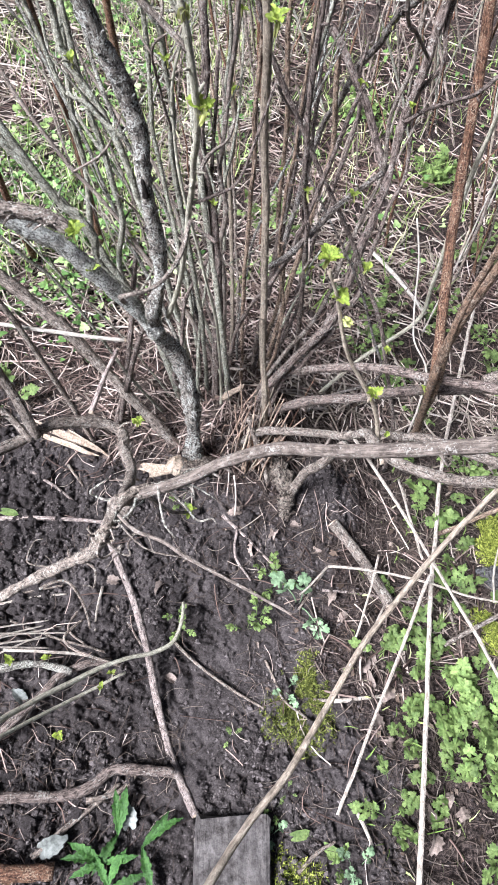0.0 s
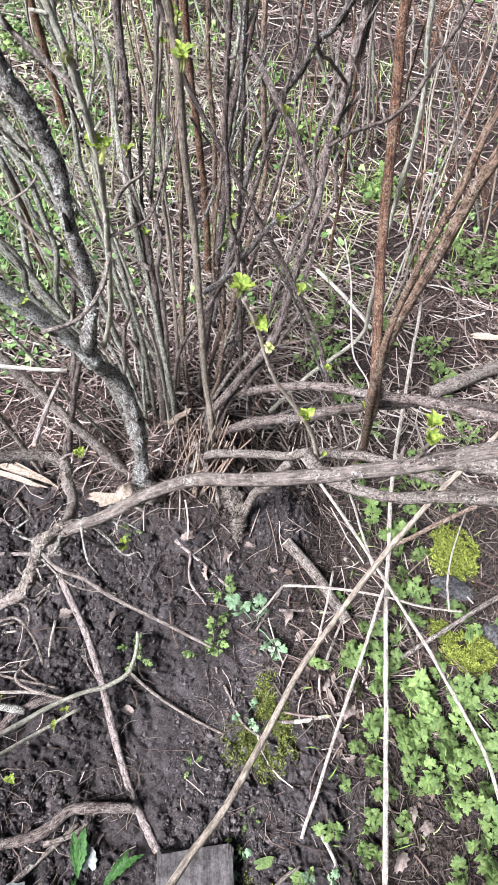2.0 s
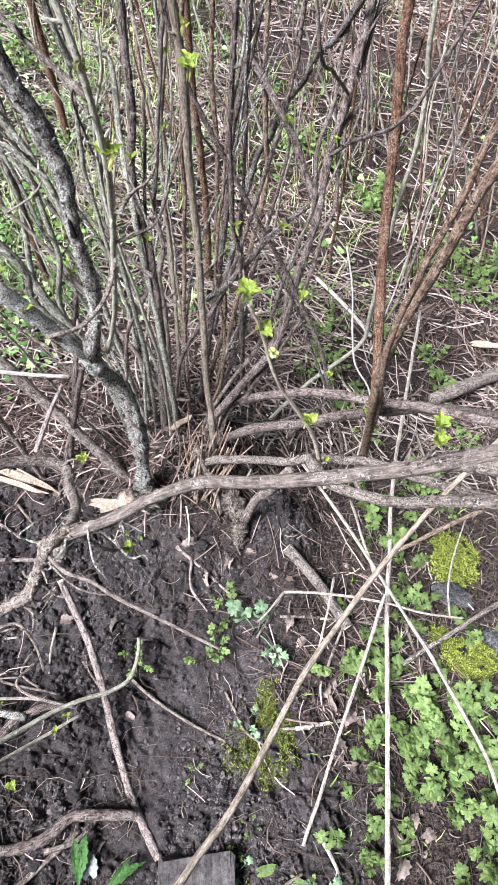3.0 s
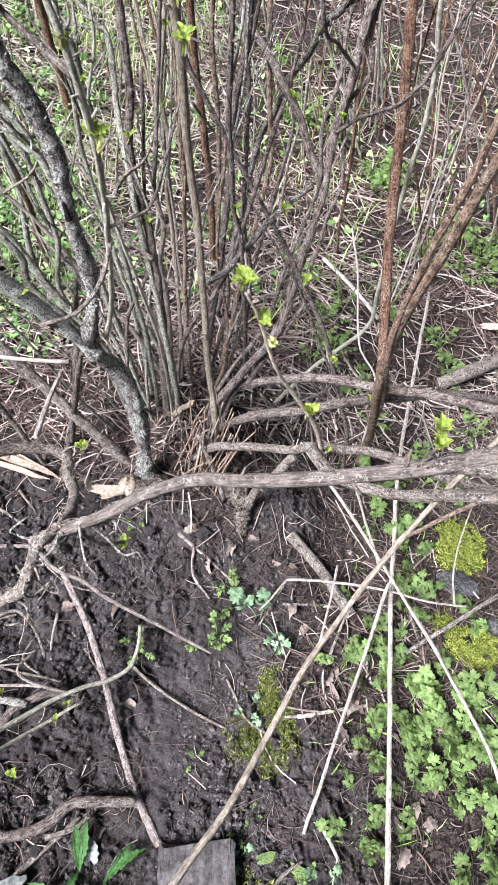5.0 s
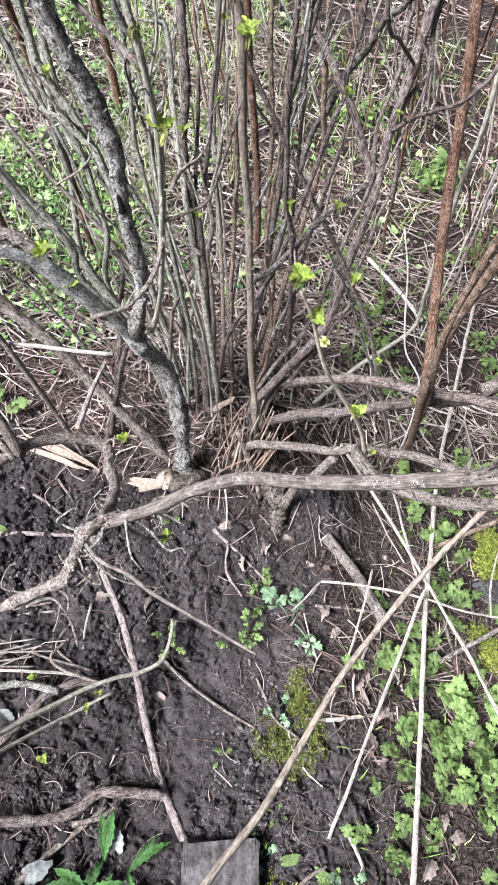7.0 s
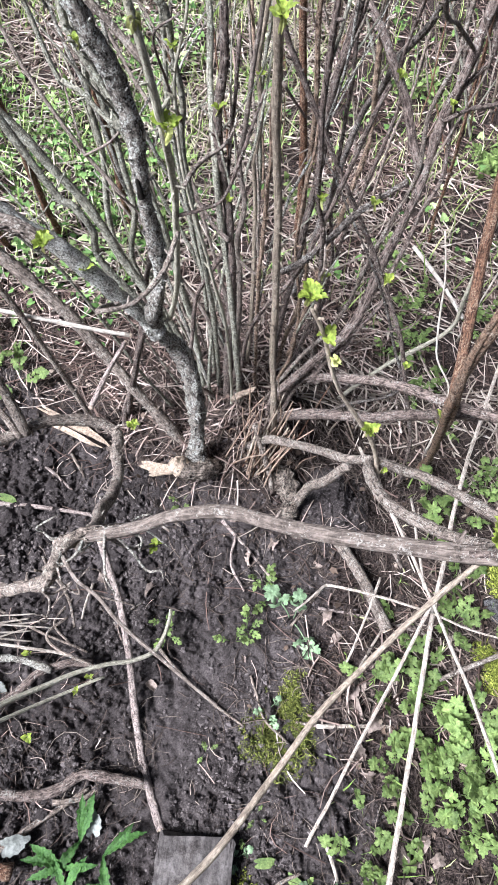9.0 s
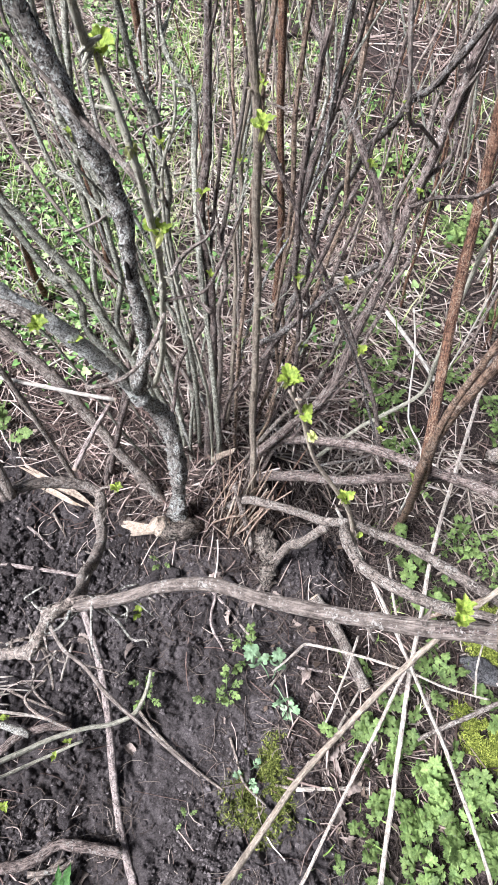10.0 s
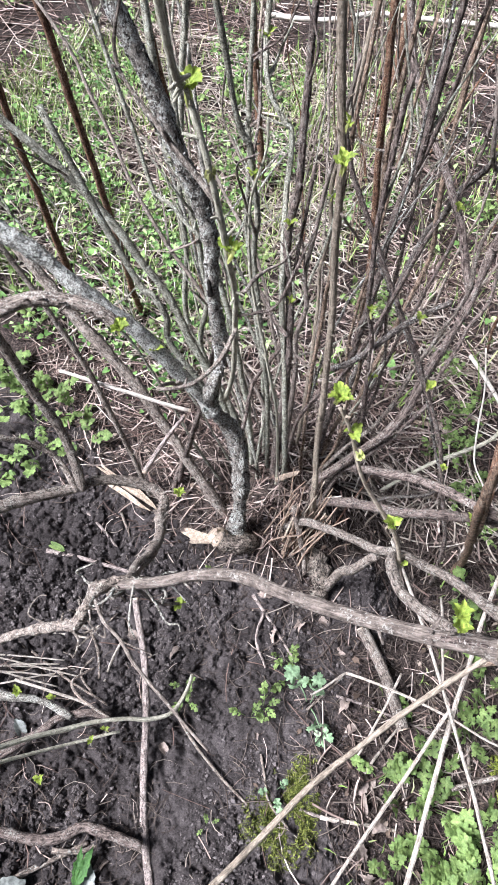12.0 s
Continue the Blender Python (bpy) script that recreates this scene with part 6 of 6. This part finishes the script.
bits("soil_crumbs", scatter(62000, -0.75, 0.45, -0.25, 1.0, clods), 0.0010, 0.0044, CRUMB, "loose dark crumbs of dug soil", "soil")
bits("soil_crumbs", scatter(16000, -0.6, 0.9, -0.25, 1.3, lambda x, y: 0.3 + 0 * x), 0.0007, 0.0030, SOIL, "loose dark crumbs of soil", "soil")


def clod_mesh(s):
    """A lump of earth made of many stuck crumbs."""
    bm = bmesh.new()
    bmesh.ops.create_icosphere(bm, subdivisions=3, radius=1)
    off = Vector((s * 7.3, s * 3.1, s))
    for q in bm.verts:
        q.co *= 1 + 0.38 * noise.noise(q.co * 1.3 + off) + 0.22 * noise.noise(q.co * 3.4 + off) + 0.14 * noise.noise(q.co * 8 + off)
        q.co.z *= 0.65
    me = bpy.data.meshes.new("clod")
    bm.to_mesh(me)
    bm.free()
    me.materials.append(SOIL)
    return me


CLODS = [clod_mesh(s) for s in range(6)]
t = thing("soil_clods", pose(-0.3, 0.3, hz(-0.3, 0.3)), "larger clods of dug earth lying on the bed", "soil")
for x, y in scatter(240, -0.62, 0.12, 0.0, 0.85, clods):
    q = 0.006 + 0.010 * rng.uniform() ** 2
    part("clod", CLODS[int(rng.integers(6))], t, place=Matrix.Translation((x, y, hz(x, y) + q * 0.15)) @ Matrix.Rotation(rng.uniform(0, 6), 4, "Z") @ Matrix.Scale(q, 4))


def flakes(name, p, size, mat, label, category, rise, upright=0.3, lobes=3, wide=0.85, curl=0.3):
    """Many small leaves strewn or standing on the ground."""
    kinds = [leaf_blade(1.0, wide * (0.7 + 0.2 * s), lobes, 0.4, 0.08 if lobes else 0.22, curl + 0.1, curl, 12, 200 + s) for s in range(4)]
    kinds = [(np.vstack([b[0][:1], b[0][-12:]]), [(0, 1 + j, 1 + (j + 1) % 12) for j in range(12)]) for b in kinds]
    verts, faces, k = [], [], 0
    for (x, y), s, z in zip(p, size, height(p[:, 0], p[:, 1])):
        b = kinds[int(rng.integers(4))]
        a = rng.uniform(0, 6.28)
        m = np.array(aim((x, y, z + rng.uniform(0.003, rise)), (math.cos(a), math.sin(a), rng.normal(0.1, upright)), rng.normal(0, 0.4), s))
        verts.append(b[0] @ m[:3, :3].T + m[:3, 3])
        faces.extend([tuple(i + k for i in g) for g in b[1]])
        k += len(b[0])
    return tagged(new(name, mesh_of(name, np.vstack(verts), faces, mat)), label, category, kind="stuff")


p = scatter(5200, -1.3, 1.2, 0.0, 2.6, lambda x, y: np.clip(1 - bare(x, y), 0, 1))
flakes("leaf_litter", p, 0.005 + 0.020 * rng.uniform(0, 1, len(p)) ** 2, LEAF_LITTER, "brown dead leaves matted among straw", "litter", 0.010, 0.5, 5, 0.6, 0.25)

def greens(x, y):
    side = np.clip(0.6 - 0.45 * np.clip(x, -1, 1), 0.3, 1.0)
    return np.clip(1 - bare(x, y), 0, 1) * side * (vnoise(x, y, 0.42, 21) > 0.42) * (np.hypot(x, y - 0.95) > 0.45)


p = scatter(7600, -3.4, 2.4, 1.0, 5.6, greens)
flakes("ground_weeds", p, 0.008 + 0.026 * rng.uniform(0, 1, len(p)) ** 2, FAR_GREEN, "low green weeds growing through straw", "weeds", 0.07, 0.45)
p = scatter(8200, -2.0, -0.22, 1.15, 3.2, lambda x, y: (vnoise(x, y, 0.26, 24) > 0.48) * np.clip((-0.15 - x) / 0.4, 0.1, 1))
flakes("ground_weeds", p, 0.006 + 0.020 * rng.uniform(0, 1, len(p)) ** 2, FAR_GREEN, "lush low green weeds beside the shrub", "weeds", 0.10, 0.5)
p = scatter(700, -1.3, -0.45, 1.1, 1.9, greens)
flakes("ground_weeds", p, rng.uniform(0.010, 0.028, len(p)), FAR_GREEN, "low green weeds growing through straw", "weeds", 0.06, 0.45)


def grass(count, x0, x1, y0, y1, tall, keep):
    p = scatter(count, x0, x1, y0, y1, keep)
    n = len(p)
    a, b = rng.uniform(0, 6.28, n), rng.uniform(0, 6.28, n)
    h = rng.uniform(0.3, 1.0, n) * tall
    lean = rng.uniform(0.1, 0.9, n) * h
    w = rng.uniform(0.0010, 0.0024, n)
    z = height(p[:, 0], p[:, 1])
    v = np.zeros((n, 5, 3))
    for i, (k, q) in enumerate(((0, 1), (0, -1), (0.55, -0.8), (0.55, 0.8), (1, 0))):
        v[:, i, 0] = p[:, 0] + np.cos(a) * lean * k * k + np.cos(b) * w * q
        v[:, i, 1] = p[:, 1] + np.sin(a) * lean * k * k + np.sin(b) * w * q
        v[:, i, 2] = z + h * k * (1 - 0.15 * k)
    base = (np.arange(n) * 5)[:, None]
    f = [tuple(g) for g in np.hstack([base, base + 1, base + 2, base + 3])] + [tuple(g) for g in np.hstack([base + 3, base + 2, base + 4])]
    tagged(new("grass", mesh_of("grass", v.reshape(-1, 3), f, GRASS)), "thin spring grass blades between dead straw", "grass", kind="stuff")


grass(9000, -3.4, 2.4, 1.2, 5.6, 0.16, greens)
grass(3200, -2.0, -0.2, 1.2, 3.2, 0.15, lambda x, y: (0.15 + (vnoise(x, y, 0.3, 27) > 0.5)) * np.clip((-0.1 - x) / 0.5, 0.1, 0.85))
p = scatter(3000, -2.0, -0.2, 1.15, 3.2, lambda x, y: 0.9 + 0 * x)
strands("straw_litter", p, rng.uniform(0.05, 0.25, len(p)), rng.uniform(0.001, 0.003, len(p)), LITTER_PALE, "bleached straw among the low weeds", "litter", 0.03)
grass(260, 0.3, 0.9, -0.1, 1.0, 0.055, lambda x, y: 0.3 + 0 * x)
# green weeds farther back and at the sides
FERNY = [mesh_of("leaf", *compound_leaf(80 + s, 0.060, 7, 0.020, 18), LEAF_WEED) for s in range(4)]
for x, y, n, s in ((-0.839, 0.923, 5, 0.95), (-0.763, 0.970, 5, 0.9), (-0.677, 0.940, 5, 0.9), (-0.688, 0.771, 5, 0.9), (-0.698, 0.694, 5, 0.85), (-0.599, 0.865, 4, 0.8), (-0.74, 0.85, 5, 0.9), (-0.90, 0.95, 6, 0.95), (-0.86, 0.80, 5, 0.9), (-1.17, 1.33, 6, 1.0), (-1.05, 1.25, 6, 1.0), (-0.95, 1.15, 5, 1.0), (0.62, 1.35, 4, 0.9), (0.31, 1.36, 4, 0.9), (0.34, 1.28, 4, 0.8)):
    weed(x, y, n, s, WEED, "green lobed weed growing through straw", "celandine_plant", "weeds behind the shrub")
FERNY_RIGHT = ((0.43, 2.25, 11, 1.3), (0.4, 2.2, 9, 1.2), (0.46, 2.3, 9, 1.2), (0.44, 2.18, 8, 1.1), (0.11, 2.56, 9, 1.2), (0.16, 2.6, 9, 1.2), (0.21, 2.47, 9, 1.2), (0.05, 2.5, 8, 1.1), (0.54, 1.84, 7, 0.9), (0.6, 1.9, 7, 0.9), (0.71, 2.02, 9, 1.1), (0.81, 1.92, 9, 1.1), (0.7, 1.83, 8, 1.0), (0.76, 1.88, 9, 1.1), (0.86, 1.98, 9, 1.1))
FERNY_LEFT = ((0.34, 1.20, 6, 0.7), (0.37, 1.24, 5, 0.7), (0.42, 1.12, 5, 0.7), (0.24, 1.30, 5, 0.7), (0.70, 1.15, 6, 0.8), (0.66, 1.25, 5, 0.8), (-0.62, 1.28, 6, 0.8), (-0.50, 1.45, 7, 0.9), (-0.80, 1.50, 7, 0.9), (-1.0, 1.7, 8, 1.0), (0.274, 1.388, 8, 0.8), (0.31, 1.36, 6, 0.7), (0.56, 1.00, 8, 0.9), (0.61, 1.04, 7, 0.9), (0.52, 0.97, 5, 0.7), (0.64, 0.95, 6, 0.8), (0.15, 1.69, 8, 0.9), (0.20, 1.62, 7, 0.8), (0.48, 1.55, 8, 0.9), (0.44, 1.50, 6, 0.8), (0.62, 1.45, 7, 0.9), (0.78, 1.78, 8, 1.0), (0.3, 1.54, 7, 0.8), (0.27, 1.48, 6, 0.8), (-0.15, 1.77, 8, 1.0), (-0.1, 1.82, 8, 1.0), (-0.05, 1.74, 6, 0.9), (-0.64, 1.73, 8, 1.0), (-0.55, 1.8, 7, 1.0), (-0.86, 2.19, 8, 1.1), (-0.97, 1.95, 8, 1.1), (-0.75, 1.95, 8, 1.0), (-1.18, 2.83, 9, 1.3), (-1.05, 2.7, 9, 1.3), (-1.25, 2.6, 9, 1.3), (-0.45, 2.3, 8, 1.1))
for x, y, n, s in FERNY_RIGHT + FERNY_LEFT:
    weed(x, y, n, s, FERNY, "bright green feathery weed clump in straw", "ferny_weed", "weeds behind the shrub")
chip((0.74, 1.56, hz(0.76, 1.56) + 0.02), (1, 0.1, 0.05), 0.10, "pale broken piece of board on straw")
stick("dead_log", [(0.60, 1.28, 0.03), (0.70, 1.355, 0.035), (0.80, 1.43, 0.03), (0.95, 1.53, 0.03)], 0.019, 0.023, BARK_GREY, "thick grey dead log lying in litter", "log", knots=0.14)

# the garden goes on all round
p = scatter(9000, -8, 8, -7, 9, lambda x, y: (np.hypot(x + 0.3, y - 1.6) > 2.6) * (0.4 + 0.6 * (vnoise(x, y, 0.9, 51) > 0.45)))
flakes("ground_weeds", p, rng.uniform(0.03, 0.09, len(p)), FAR_GREEN, "low green weeds round the garden bed", "weeds", 0.08, 0.5)
p = scatter(9000, -8, 8, -7, 9, lambda x, y: (np.hypot(x + 0.3, y - 1.6) > 2.2) * 0.9)
strands("straw_litter", p, rng.uniform(0.15, 0.5, len(p)), rng.uniform(0.002, 0.005, len(p)), LITTER, "bleached straw lying round the garden bed", "litter", ks=(-1.0, 0.1, 1.0))
